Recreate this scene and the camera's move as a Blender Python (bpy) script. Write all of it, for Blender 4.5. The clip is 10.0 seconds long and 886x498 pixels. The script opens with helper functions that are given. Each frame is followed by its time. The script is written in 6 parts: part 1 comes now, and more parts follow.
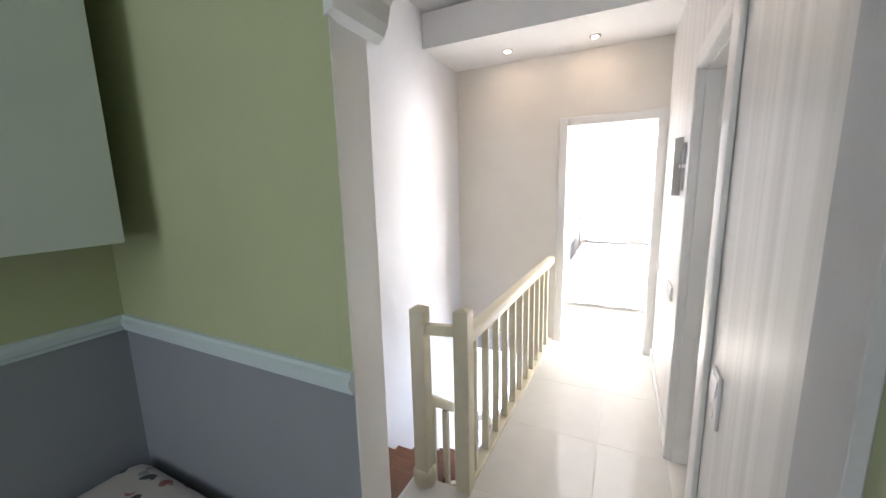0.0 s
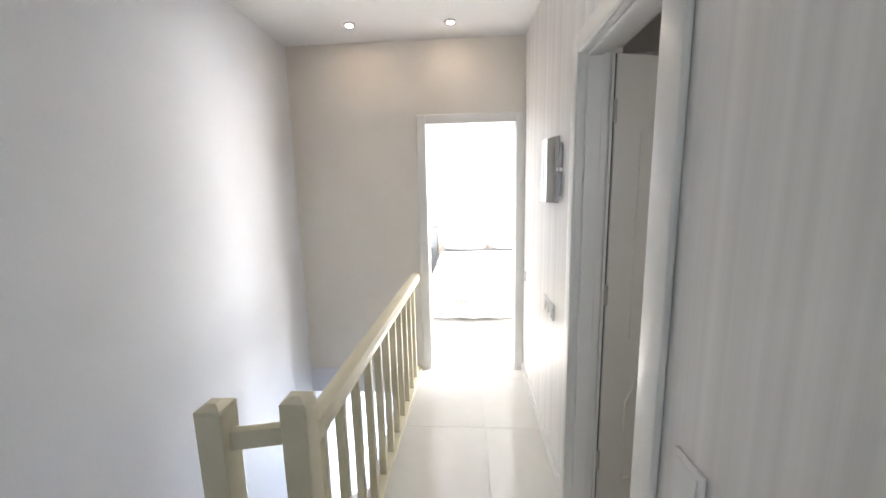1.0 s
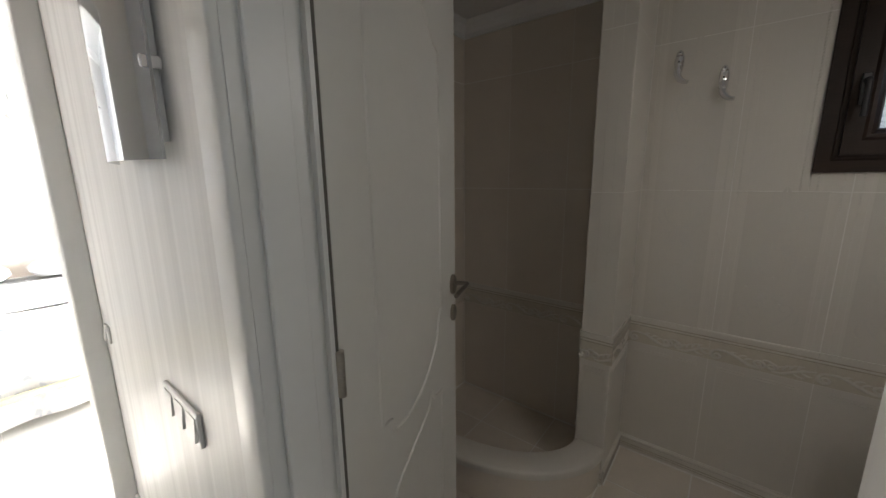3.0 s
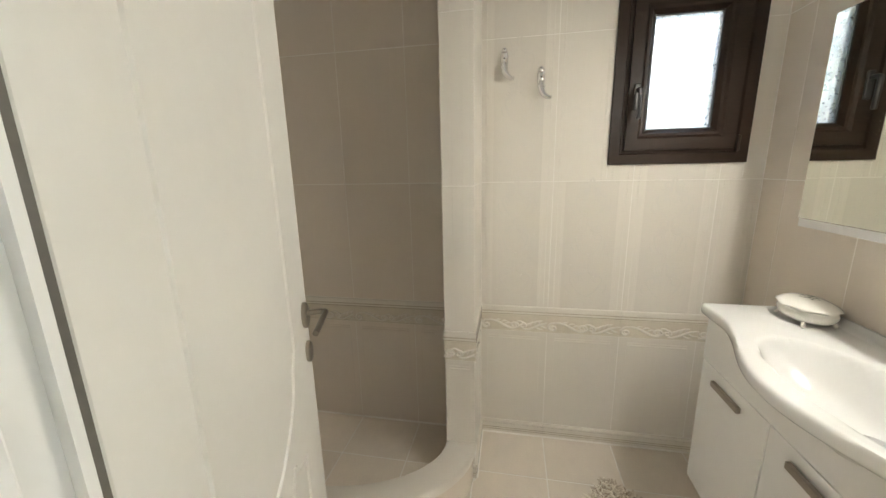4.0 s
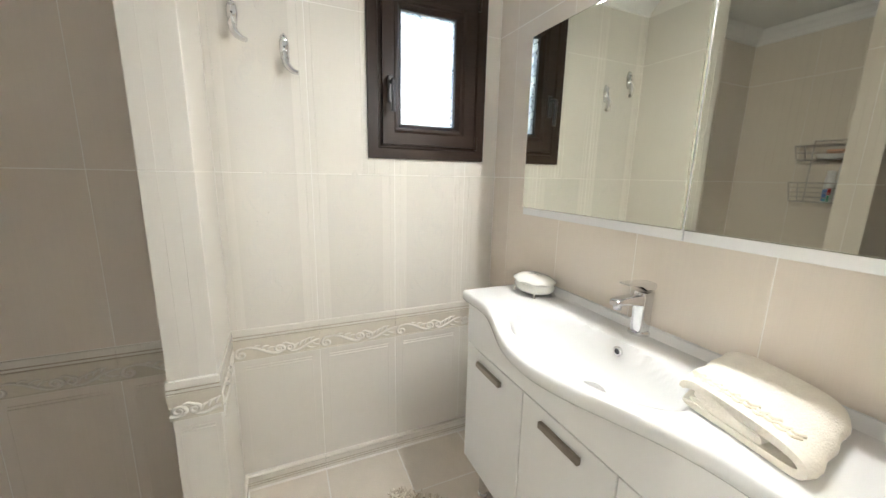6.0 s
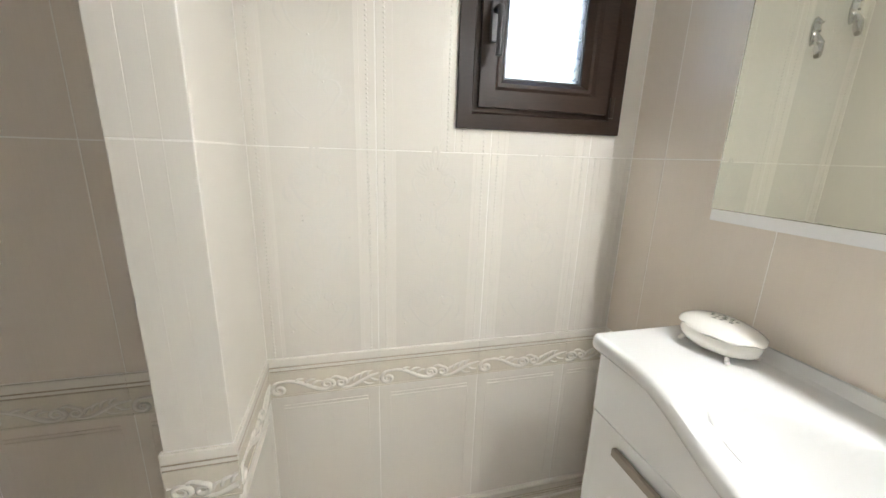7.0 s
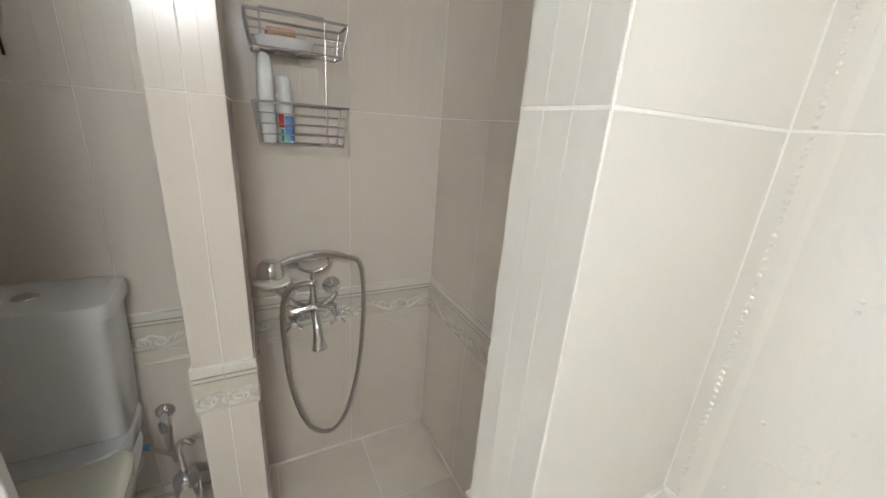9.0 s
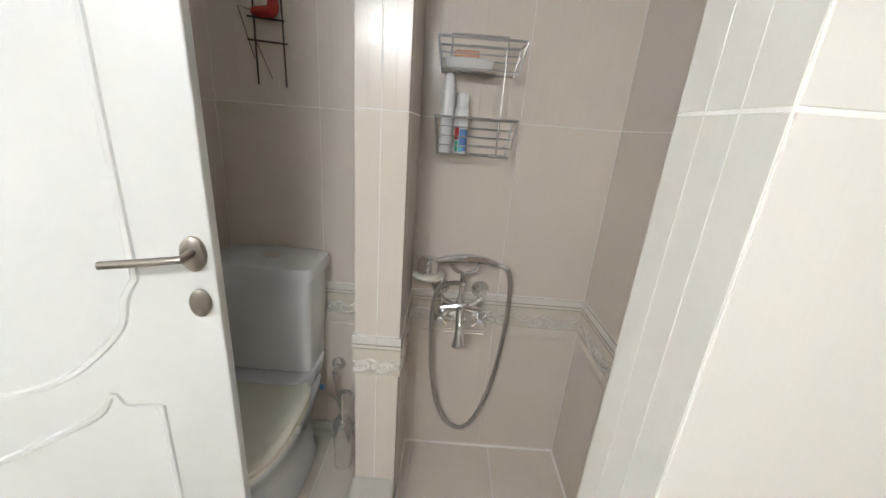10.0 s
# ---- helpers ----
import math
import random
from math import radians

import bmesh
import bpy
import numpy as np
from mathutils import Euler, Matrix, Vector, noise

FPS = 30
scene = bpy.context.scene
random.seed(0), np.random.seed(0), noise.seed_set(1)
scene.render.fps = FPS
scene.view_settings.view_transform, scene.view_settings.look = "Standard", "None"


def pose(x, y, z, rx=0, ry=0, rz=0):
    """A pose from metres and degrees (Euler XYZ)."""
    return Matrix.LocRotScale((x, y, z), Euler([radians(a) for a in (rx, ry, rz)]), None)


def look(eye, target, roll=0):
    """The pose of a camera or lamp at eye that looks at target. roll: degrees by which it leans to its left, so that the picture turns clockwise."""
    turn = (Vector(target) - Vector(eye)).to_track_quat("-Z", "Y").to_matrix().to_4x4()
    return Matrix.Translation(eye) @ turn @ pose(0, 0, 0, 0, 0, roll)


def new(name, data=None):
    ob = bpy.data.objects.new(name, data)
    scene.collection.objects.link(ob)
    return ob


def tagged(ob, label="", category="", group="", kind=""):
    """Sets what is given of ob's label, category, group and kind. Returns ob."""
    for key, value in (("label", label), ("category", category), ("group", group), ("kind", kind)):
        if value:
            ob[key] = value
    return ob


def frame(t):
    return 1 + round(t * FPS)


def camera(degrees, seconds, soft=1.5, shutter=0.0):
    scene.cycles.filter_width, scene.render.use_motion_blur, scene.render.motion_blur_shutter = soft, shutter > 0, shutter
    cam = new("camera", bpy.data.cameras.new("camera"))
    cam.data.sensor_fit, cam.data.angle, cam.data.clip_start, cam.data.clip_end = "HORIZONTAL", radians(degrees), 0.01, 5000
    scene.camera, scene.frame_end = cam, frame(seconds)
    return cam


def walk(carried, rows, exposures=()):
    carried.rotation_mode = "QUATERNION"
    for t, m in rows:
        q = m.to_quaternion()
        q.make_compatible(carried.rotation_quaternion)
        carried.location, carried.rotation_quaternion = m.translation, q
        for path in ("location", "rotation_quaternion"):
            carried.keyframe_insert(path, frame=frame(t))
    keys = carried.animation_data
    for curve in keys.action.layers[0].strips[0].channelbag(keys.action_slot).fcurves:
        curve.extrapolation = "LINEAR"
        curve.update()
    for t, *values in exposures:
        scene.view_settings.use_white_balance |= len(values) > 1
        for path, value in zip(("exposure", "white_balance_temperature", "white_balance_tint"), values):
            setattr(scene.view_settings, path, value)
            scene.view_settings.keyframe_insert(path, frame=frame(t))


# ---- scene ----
cam = camera(101.0, 10.0)
PATH = [
    (0, (-0.287, -0.435, 1.5), (-1.161, 1.332, 1.163), -1.4),
    (0.5, (-0.39, -0.17, 1.498), (-0.856, 1.746, 1.169), -1.4),
    (1, (-0.456, 0.142, 1.488), (-0.583, 2.113, 1.174), -1.3),
    (1.5, (-0.435, 0.492, 1.447), (-0.193, 2.453, 1.138), -1.2),
    (2, (-0.367, 0.77, 1.423), (0.242, 2.647, 1.1), -1.0),
    (2.5, (-0.308, 1.015, 1.404), (0.826, 2.625, 1.053), -0.9),
    (2.7, (-0.281, 1.075, 1.388), (1.035, 2.535, 1.021), -0.7),
    (3.8, (-0.09, 1.302, 1.382), (1.788, 1.843, 0.955), -1.3),
    (4, (-0.074, 1.339, 1.386), (1.843, 1.705, 0.952), -1.2),
    (4.5, (-0.061, 1.415, 1.396), (1.884, 1.259, 0.955), -1.1),
    (5, (-0.068, 1.439, 1.382), (1.783, 0.82, 0.945), -1.2),
    (5.2, (-0.067, 1.413, 1.367), (1.742, 0.675, 0.938), -0.9),
    (6.3, (0.255, 1.214, 1.289), (2.054, 0.429, 0.905), 1.5),
    (6.5, (0.349, 1.188, 1.27), (2.181, 0.498, 0.861), 1.2),
    (6.8, (0.525, 1.212, 1.292), (2.38, 0.636, 0.815), 1.4),
    (7, (0.61, 1.231, 1.303), (2.487, 0.747, 0.814), 1.8),
    (7.5, (0.882, 1.27, 1.302), (2.816, 1.388, 0.807), 2.5),
    (8, (1.024, 1.325, 1.279), (2.737, 2.211, 0.751), 4.3),
    (8.5, (1.029, 1.263, 1.274), (2.34, 2.656, 0.691), 3.7),
    (9, (1.046, 1.246, 1.289), (1.943, 2.919, 0.657), 4.4),
    (9.5, (1.085, 1.237, 1.296), (1.49, 3.087, 0.655), 4.4),
    (10, (1.112, 1.231, 1.289), (1.117, 3.128, 0.655), 4.5),
]
EXPOSURES = [(0.0, 3.3, 6450, 17), (0.5, 3.05, 6400, 15), (1.0, 2.9, 6350, 14), (2.0, 2.5, 6400, 13), (2.5, 2.1, 6350, 13), (2.8, 2.1, 6450, 13), (3.7, 3.85, 7050, 8), (4.5, 4.6, 6700, 8), (5.2, 4.75, 6450, 8), (7.5, 4.65, 6250, 9), (8.3, 4.72, 6200, 9), (9.0, 4.85, 6000, 9), (10.0, 5.0, 5950, 10)]
walk(cam, [(t, look(e, g, r)) for t, e, g, r in PATH], EXPOSURES)

# ---- world, sun, large lights ----
world = bpy.data.worlds.new("world")
scene.world = world
world.use_nodes = True
sky = world.node_tree.nodes.new("ShaderNodeTexSky")
sky.sky_type, sky.sun_disc = "NISHITA", False
sky.sun_elevation, sky.sun_rotation = radians(32), radians(79)
world.node_tree.nodes["Background"].inputs[1].default_value = 0.12
world.node_tree.links.new(sky.outputs[0], world.node_tree.nodes["Background"].inputs[0])


def lamp(name, kind, m, energy, color=(1, 1, 1), **kw):
    data = bpy.data.lights.new(name, kind)
    data.energy, data.color = energy, color
    for size_x, size_y in kw.get("size", ()) and [kw["size"]]:
        data.shape, data.size, data.size_y = "RECTANGLE", size_x, size_y
    if "angle" in kw:
        data.angle = radians(kw["angle"])
    if "spot" in kw:
        data.spot_size, data.spot_blend, data.shadow_soft_size = radians(kw["spot"]), 1.0, 0.03
    ob = new(name, data)
    ob.matrix_world = m
    return ob


lamp("sun", "SUN", look((9, 6.0, 5.8), (0, 4.2, 0)), 5.0, (1, 0.95, 0.88), angle=0.5)
# daylight in the bedroom and bathroom window openings
lamp("bedroom_window_light", "AREA", look((2.28, 4.35, 1.0), (0.7, 4.3, 0.0)), 68, (0.96, 0.98, 1.0), size=(2.1, 1.5))
lamp("bath_window_light", "AREA", look((1.80, 0.67, 1.74), (0, 0.9, 1.2)), 0.025, (0.93, 0.96, 1.0), size=(0.26, 0.44))
# unseen lamp added under the bedroom floor to brighten the stairwell
lamp("stair_added_light", "AREA", look((-1.38, 4.65, -2.0), (-1.40, 2.6, 0.0)), 12, (0.74, 0.86, 1.0), size=(0.7, 0.8))
# unseen lamp added before the closed back wall, brightens kids' room and hall
lamp("kid_added_light", "AREA", look((-0.9, -2.9, 1.7), (-0.9, 0, 1.4)), 2.3, (0.85, 0.92, 1.0), size=(1.2, 1.2))

# the lit bar above the mirror, which shines up, forward and down
lamp("mirror_lamp_up", "AREA", look((0.79, 0.50, 1.842), (0.76, 1.10, 2.7)), 0.035, (1.0, 0.98, 0.94), size=(0.42, 0.03))
lamp("mirror_lamp_front", "AREA", look((0.79, 0.512, 1.812), (1.02, 1.75, 0.30)), 0.33, (1.0, 0.98, 0.94), size=(0.42, 0.02))
lamp("mirror_lamp_down", "AREA", look((0.79, 0.50, 1.802), (0.80, 1.25, 0.30)), 0.17, (1.0, 0.98, 0.94), size=(0.42, 0.03))


# ---- materials ----
def nodes_of(name):
    m = bpy.data.materials.new(name)
    m.use_nodes = True
    nt = m.node_tree
    return m, nt, nt.nodes["Principled BSDF"]


def noise_node(nt, coord, scale, detail=4.0, rough=0.6, stretch=None):
    n = nt.nodes.new("ShaderNodeTexNoise")
    n.inputs["Scale"].default_value, n.inputs["Detail"].default_value, n.inputs["Roughness"].default_value = scale, detail, rough
    src = coord
    if stretch:
        mp = nt.nodes.new("ShaderNodeMapping")
        mp.inputs["Scale"].default_value = stretch
        nt.links.new(coord, mp.inputs[0])
        src = mp.outputs[0]
    nt.links.new(src, n.inputs["Vector"])
    return n.outputs["Fac"]


def ranged(nt, value, lo, hi, a=0.3, b=0.7):
    r = nt.nodes.new("ShaderNodeMapRange")
    r.inputs[1].default_value, r.inputs[2].default_value, r.inputs[3].default_value, r.inputs[4].default_value = a, b, lo, hi
    nt.links.new(value, r.inputs[0])
    return r.outputs[0]


def scaled(nt, color, value):
    s = nt.nodes.new("ShaderNodeVectorMath")
    s.operation = "SCALE"
    if isinstance(color, tuple):
        s.inputs[0].default_value = color[:3]
    else:
        nt.links.new(color, s.inputs[0])
    nt.links.new(value, s.inputs["Scale"])
    return s.outputs[0]


def surface(name, color, rough=0.5, metal=0.0, var=0.06, scale=3.0, fine=60.0, bump=0.02, grain=None, per_piece=0.0, coat=0.0, spread=0.02):
    """A painted, glazed, metal or wooden surface: large and fine variation, relief, and a small shift from piece to piece."""
    m, nt, p = nodes_of(name)
    pos = nt.nodes.new("ShaderNodeNewGeometry").outputs["Position"]
    big = noise_node(nt, pos, scale, 3)
    small = noise_node(nt, pos, fine, 3, stretch=grain)
    c = scaled(nt, (*color, 1), ranged(nt, big, 1 - var, 1 + var))
    c = scaled(nt, c, ranged(nt, small, 1 - var * 0.6, 1 + var * 0.6))
    if per_piece:
        rnd = nt.nodes.new("ShaderNodeObjectInfo").outputs["Random"]
        c = scaled(nt, c, ranged(nt, rnd, 1 - per_piece, 1 + per_piece, 0, 1))
    nt.links.new(c, p.inputs["Base Color"])
    nt.links.new(ranged(nt, big, max(0.02, rough - spread), rough + spread), p.inputs["Roughness"])
    p.inputs["Metallic"].default_value = metal
    if coat:
        p.inputs["Coat Weight"].default_value, p.inputs["Coat Roughness"].default_value = coat, 0.08
    if bump:
        b = nt.nodes.new("ShaderNodeBump")
        b.inputs["Strength"].default_value, b.inputs["Distance"].default_value = bump, 0.01
        nt.links.new(small, b.inputs["Height"])
        nt.links.new(b.outputs[0], p.inputs["Normal"])
    return m


def glow(name, color, strength):
    m, nt, p = nodes_of(name)
    p.inputs["Base Color"].default_value = (*color, 1)
    p.inputs["Emission Color"].default_value = (*color, 1)
    p.inputs["Emission Strength"].default_value = strength
    return m


def wallpaper(name):
    """White paper with soft vertical satin stripes of uneven width."""
    m, nt, p = nodes_of(name)
    pos = nt.nodes.new("ShaderNodeNewGeometry").outputs["Position"]
    stripe = noise_node(nt, pos, 1.0, 2, 0.7, stretch=(0, 15, 0.012))
    fine = noise_node(nt, pos, 1.0, 2, 0.5, stretch=(0, 260, 2.0))
    c = scaled(nt, (0.80, 0.79, 0.77, 1), ranged(nt, stripe, 0.90, 1.05, 0.35, 0.65))
    c = scaled(nt, c, ranged(nt, fine, 0.985, 1.015))
    nt.links.new(c, p.inputs["Base Color"])
    nt.links.new(ranged(nt, stripe, 0.48, 0.34, 0.35, 0.65), p.inputs["Roughness"])
    b = nt.nodes.new("ShaderNodeBump")
    b.inputs["Strength"].default_value, b.inputs["Distance"].default_value = 0.10, 0.002
    nt.links.new(fine, b.inputs["Height"])
    nt.links.new(b.outputs[0], p.inputs["Normal"])
    return m


def printed(name, base, inks, scale):
    """Cloth with scattered printed blots in a few inks."""
    m, nt, p = nodes_of(name)
    pos = nt.nodes.new("ShaderNodeNewGeometry").outputs["Position"]
    wob = noise_node(nt, pos, scale * 1.5, 2)
    add = nt.nodes.new("ShaderNodeVectorMath")
    add.operation = "ADD"
    nt.links.new(pos, add.inputs[0])
    nt.links.new(scaled(nt, (0.06, 0.06, 0.06), wob), add.inputs[1])
    v = nt.nodes.new("ShaderNodeTexVoronoi")
    v.inputs["Scale"].default_value = scale
    nt.links.new(add.outputs[0], v.inputs["Vector"])
    ramp = nt.nodes.new("ShaderNodeValToRGB")
    ramp.color_ramp.interpolation = "CONSTANT"
    sep = nt.nodes.new("ShaderNodeSeparateColor")
    nt.links.new(v.outputs["Color"], sep.inputs[0])
    nt.links.new(sep.outputs[0], ramp.inputs[0])
    els = ramp.color_ramp.elements
    els[0].color = (*inks[0], 1)
    els[1].position, els[1].color = 1 / len(inks), (*inks[1], 1)
    for i in range(2, len(inks)):
        e = els.new(i / len(inks))
        e.color = (*inks[i], 1)
    mix = nt.nodes.new("ShaderNodeMix")
    mix.data_type = "RGBA"
    nt.links.new(ranged(nt, v.outputs["Distance"], 1, 0, 0.30, 0.36), mix.inputs[0])
    mix.inputs[6].default_value = (*base, 1)
    nt.links.new(ramp.outputs[0], mix.inputs[7])
    nt.links.new(mix.outputs[2], p.inputs["Base Color"])
    p.inputs["Roughness"].default_value = 0.9
    return m


M_white = surface("white_paint", (0.80, 0.80, 0.79), 0.55, var=0.02, fine=120, bump=0.04)
M_stairwall = surface("stair_wall_paint", (0.76, 0.775, 0.80), 0.6, var=0.02, fine=90, bump=0.05)
# white plaster greyed: the pilaster's shade is painted into its base colour
M_pilaster = surface("shaded_white_plaster", (0.60, 0.60, 0.62), 0.85, var=0.03, fine=110, bump=0.06)
M_far = surface("far_wall_paint", (0.80, 0.77, 0.71), 0.55, var=0.025, fine=80, bump=0.05)
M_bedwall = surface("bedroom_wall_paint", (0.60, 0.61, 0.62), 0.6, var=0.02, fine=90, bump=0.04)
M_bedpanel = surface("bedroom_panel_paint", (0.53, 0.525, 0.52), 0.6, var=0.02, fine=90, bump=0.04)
M_ceiling = surface("ceiling_paint", (0.86, 0.86, 0.855), 0.7, var=0.015, fine=100, bump=0.03)
M_green = surface("green_paint", (0.47, 0.51, 0.31), 0.65, var=0.03, fine=100, bump=0.05)
M_rail = surface("pale_blue_rail_paint", (0.62, 0.72, 0.76), 0.4, var=0.02, fine=60, bump=0.02)
M_cabinet = surface("pale_blue_grey_lacquer", (0.64, 0.70, 0.69), 0.4, var=0.015, fine=40, bump=0.01)
M_grey = surface("grey_wall_paint", (0.28, 0.30, 0.335), 0.6, var=0.03, fine=100, bump=0.05)
M_trim = surface("gloss_white_lacquer", (0.80, 0.80, 0.78), 0.34, var=0.015, fine=30, bump=0.01)
M_door = surface("white_door_lacquer", (0.79, 0.78, 0.74), 0.35, var=0.015, fine=30, bump=0.01)
M_paper = wallpaper("striped_wallpaper")
M_cream = surface("cream_lacquered_wood", (0.74, 0.69, 0.52), 0.34, var=0.03, fine=40, bump=0.02)
M_wood = surface("brown_wood", (0.20, 0.085, 0.04), 0.36, var=0.2, fine=30, grain=(1, 8, 8), bump=0.05)
M_walnut = surface("dark_walnut_frame", (0.026, 0.014, 0.009), 0.42, var=0.35, fine=26, grain=(9, 1.2, 9), bump=0.08)
M_walnut.node_tree.nodes["Principled BSDF"].inputs["Specular IOR Level"].default_value = 0.3
M_hall_tile = surface("polished_white_porcelain", (0.74, 0.73, 0.69), 0.09, var=0.02, scale=2, fine=8, bump=0.0, per_piece=0.01, spread=0.03)
M_floor_tile = surface("beige_floor_tile", (0.755, 0.685, 0.595), 0.33, var=0.04, scale=6, fine=120, bump=0.05, per_piece=0.03)
M_tile = surface("beige_linen_tile", (0.765, 0.692, 0.605), 0.22, var=0.02, scale=2, fine=1.0, grain=(330, 330, 4), bump=0.012, per_piece=0.012)
M_decor = surface("cream_decor_tile", (0.735, 0.695, 0.63), 0.32, var=0.015, scale=2, fine=1.0, grain=(330, 330, 4), bump=0.012, per_piece=0.01)
M_relief = surface("cream_glossy_relief", (0.775, 0.735, 0.665), 0.14, var=0.015, fine=60, bump=0.0)
M_groove = surface("tan_groove_glaze", (0.46, 0.39, 0.295), 0.3, var=0.15, scale=20, fine=150, bump=0.0)
M_listello = surface("cream_aged_glaze", (0.70, 0.645, 0.545), 0.18, var=0.03, scale=25, fine=150, bump=0.0)
M_field = surface("pearl_field_glaze", (0.735, 0.695, 0.631), 0.23, var=0.015, scale=3, fine=1.0, grain=(330, 330, 4), bump=0.01)
M_damask = surface("satin_damask_glaze", (0.745, 0.708, 0.647), 0.10, var=0.015, scale=2, fine=1.0, grain=(8, 8, 900), bump=0.03)
M_damask.node_tree.nodes["Principled BSDF"].inputs["Specular IOR Level"].default_value = 0.9
M_grout = surface("pale_grout", (0.86, 0.83, 0.78), 0.8, var=0.05, fine=200, bump=0.1)
M_ceramic = surface("white_glazed_ceramic", (0.79, 0.79, 0.785), 0.09, var=0.006, fine=5, bump=0.0, coat=0.4, spread=0.02)
M_basin = surface("white_basin_glaze", (0.77, 0.77, 0.76), 0.12, var=0.006, fine=5, bump=0.0)
M_seat = surface("ivory_plastic", (0.80, 0.77, 0.66), 0.22, var=0.01, fine=20, bump=0.0)
M_lacquer = surface("white_gloss_cabinet", (0.84, 0.84, 0.835), 0.16, var=0.008, fine=10, bump=0.0, spread=0.03)
M_chrome = surface("chrome", (0.78, 0.78, 0.79), 0.07, 1.0, var=0.03, fine=80, bump=0.0, spread=0.03)
M_steel = surface("brushed_steel", (0.52, 0.49, 0.45), 0.32, 1.0, var=0.06, fine=150, bump=0.02)
M_drain = surface("satin_chrome", (0.80, 0.80, 0.80), 0.23, 0.75, var=0.04, fine=80, bump=0.0)
M_nickel = surface("dark_satin_nickel", (0.34, 0.305, 0.26), 0.38, 1.0, var=0.06, fine=150, bump=0.02)
M_brass = surface("worn_brass", (0.42, 0.27, 0.17), 0.4, 0.8, var=0.1, fine=150, bump=0.02)
M_mirror = surface("mirror_glass", (0.64, 0.65, 0.58), 0.015, 1.0, var=0.002, fine=10, bump=0.0, spread=0.005)
M_plastic = surface("white_plastic", (0.80, 0.80, 0.79), 0.33, var=0.01, fine=50, bump=0.0)
M_black = surface("black_plastic", (0.02, 0.02, 0.022), 0.33, var=0.1, fine=50, bump=0.0)
M_gap = surface("dark_gap", (0.13, 0.12, 0.105), 0.7, var=0.1, fine=80, bump=0.0)
M_linen = surface("white_bed_linen", (0.80, 0.80, 0.79), 0.9, var=0.03, fine=200, bump=0.2)
M_yellow = surface("yellow_cloth", (0.78, 0.70, 0.30), 0.9, var=0.05, fine=200, bump=0.2)
M_towel = surface("cream_terry_towel", (0.88, 0.84, 0.745), 0.95, var=0.04, scale=30, fine=220, bump=0.35)
M_rug = surface("beige_shag_yarn", (0.50, 0.43, 0.35), 0.95, var=0.25, fine=90, bump=0.1)
M_spot = glow("halogen_bulb", (1.0, 0.75, 0.55), 25.0)
M_led = glow("led_tube", (0.95, 0.97, 1.0), 0.7)

# ---- building helpers ----
WHERE = {}


def thing(name, at, label, category, kind="", group="", turn=0.0):
    ob = new(name)
    ob.matrix_world = pose(*at, 0, 0, turn)
    WHERE[ob.name] = pose(*at, 0, 0, turn)
    return tagged(ob, label, category, group, kind)


def part(name, bm, material, parent=None, label="", smooth=False, local=False):
    """One mesh object from a bmesh drawn in world places (or, if local, in its parent's own axes)."""
    me = bpy.data.meshes.new(name)
    if parent is not None and not local:
        bm.transform(WHERE[parent.name].inverted())
    if smooth:
        for f in bm.faces:
            f.smooth = True
    bm.to_mesh(me)
    bm.free()
    me.materials.append(material)
    ob = new(name, me)
    if smooth:
        me.set_sharp_from_angle(angle=radians(40))
    if parent is not None:
        ob.parent = parent
        WHERE[ob.name] = WHERE[parent.name]
    else:
        WHERE[ob.name] = Matrix.Identity(4)
    if label:
        ob["label"] = label
    return ob


def solo(name, bm, material, label, category, kind="", group="", smooth=False):
    return tagged(part(name, bm, material, None, "", smooth), label, category, group, kind)


def box(bm, x0, x1, y0, y1, z0, z1, bevel=0.0, segments=2):
    x0, x1, y0, y1, z0, z1 = min(x0, x1), max(x0, x1), min(y0, y1), max(y0, y1), min(z0, z1), max(z0, z1)
    vs = [bm.verts.new((x, y, z)) for x in (x0, x1) for y in (y0, y1) for z in (z0, z1)]
    fs = [bm.faces.new([vs[i] for i in q]) for q in ((0, 1, 3, 2), (4, 6, 7, 5), (0, 4, 5, 1), (2, 3, 7, 6), (0, 2, 6, 4), (1, 5, 7, 3))]
    if bevel:
        edges = list({e for f in fs for e in f.edges})
        bmesh.ops.bevel(bm, geom=edges, offset=bevel, segments=segments, affect="EDGES", profile=0.5)
    return bm


def cube(x0, x1, y0, y1, z0, z1, bevel=0.0, segments=2):
    return box(bmesh.new(), x0, x1, y0, y1, z0, z1, bevel, segments)


def loft(bm, rings, closed=True, cap=True):
    rows = [[bm.verts.new(p) for p in ring] for ring in rings]
    n = len(rows[0])
    for a, b in zip(rows, rows[1:]):
        for i in range(n if closed else n - 1):
            bm.faces.new((a[i], a[(i + 1) % n], b[(i + 1) % n], b[i]))
    if cap and closed:
        bm.faces.new(list(reversed(rows[0])))
        bm.faces.new(rows[-1])
    return bm


def tube(bm, points, radius, sides=8, cap=True, radii=None):
    """A round bar along points."""
    pts = [Vector(p) for p in points]
    rings, side = [], None
    for i, p in enumerate(pts):
        d = (pts[min(i + 1, len(pts) - 1)] - pts[max(i - 1, 0)]).normalized()
        if side is None:
            side = d.orthogonal().normalized()
        side = (side - d * side.dot(d)).normalized()
        up = d.cross(side)
        r = radii[i] if radii else radius
        rings.append([p + (side * math.cos(a) + up * math.sin(a)) * r for a in [2 * math.pi * k / sides for k in range(sides)]])
    return loft(bm, rings, True, cap)


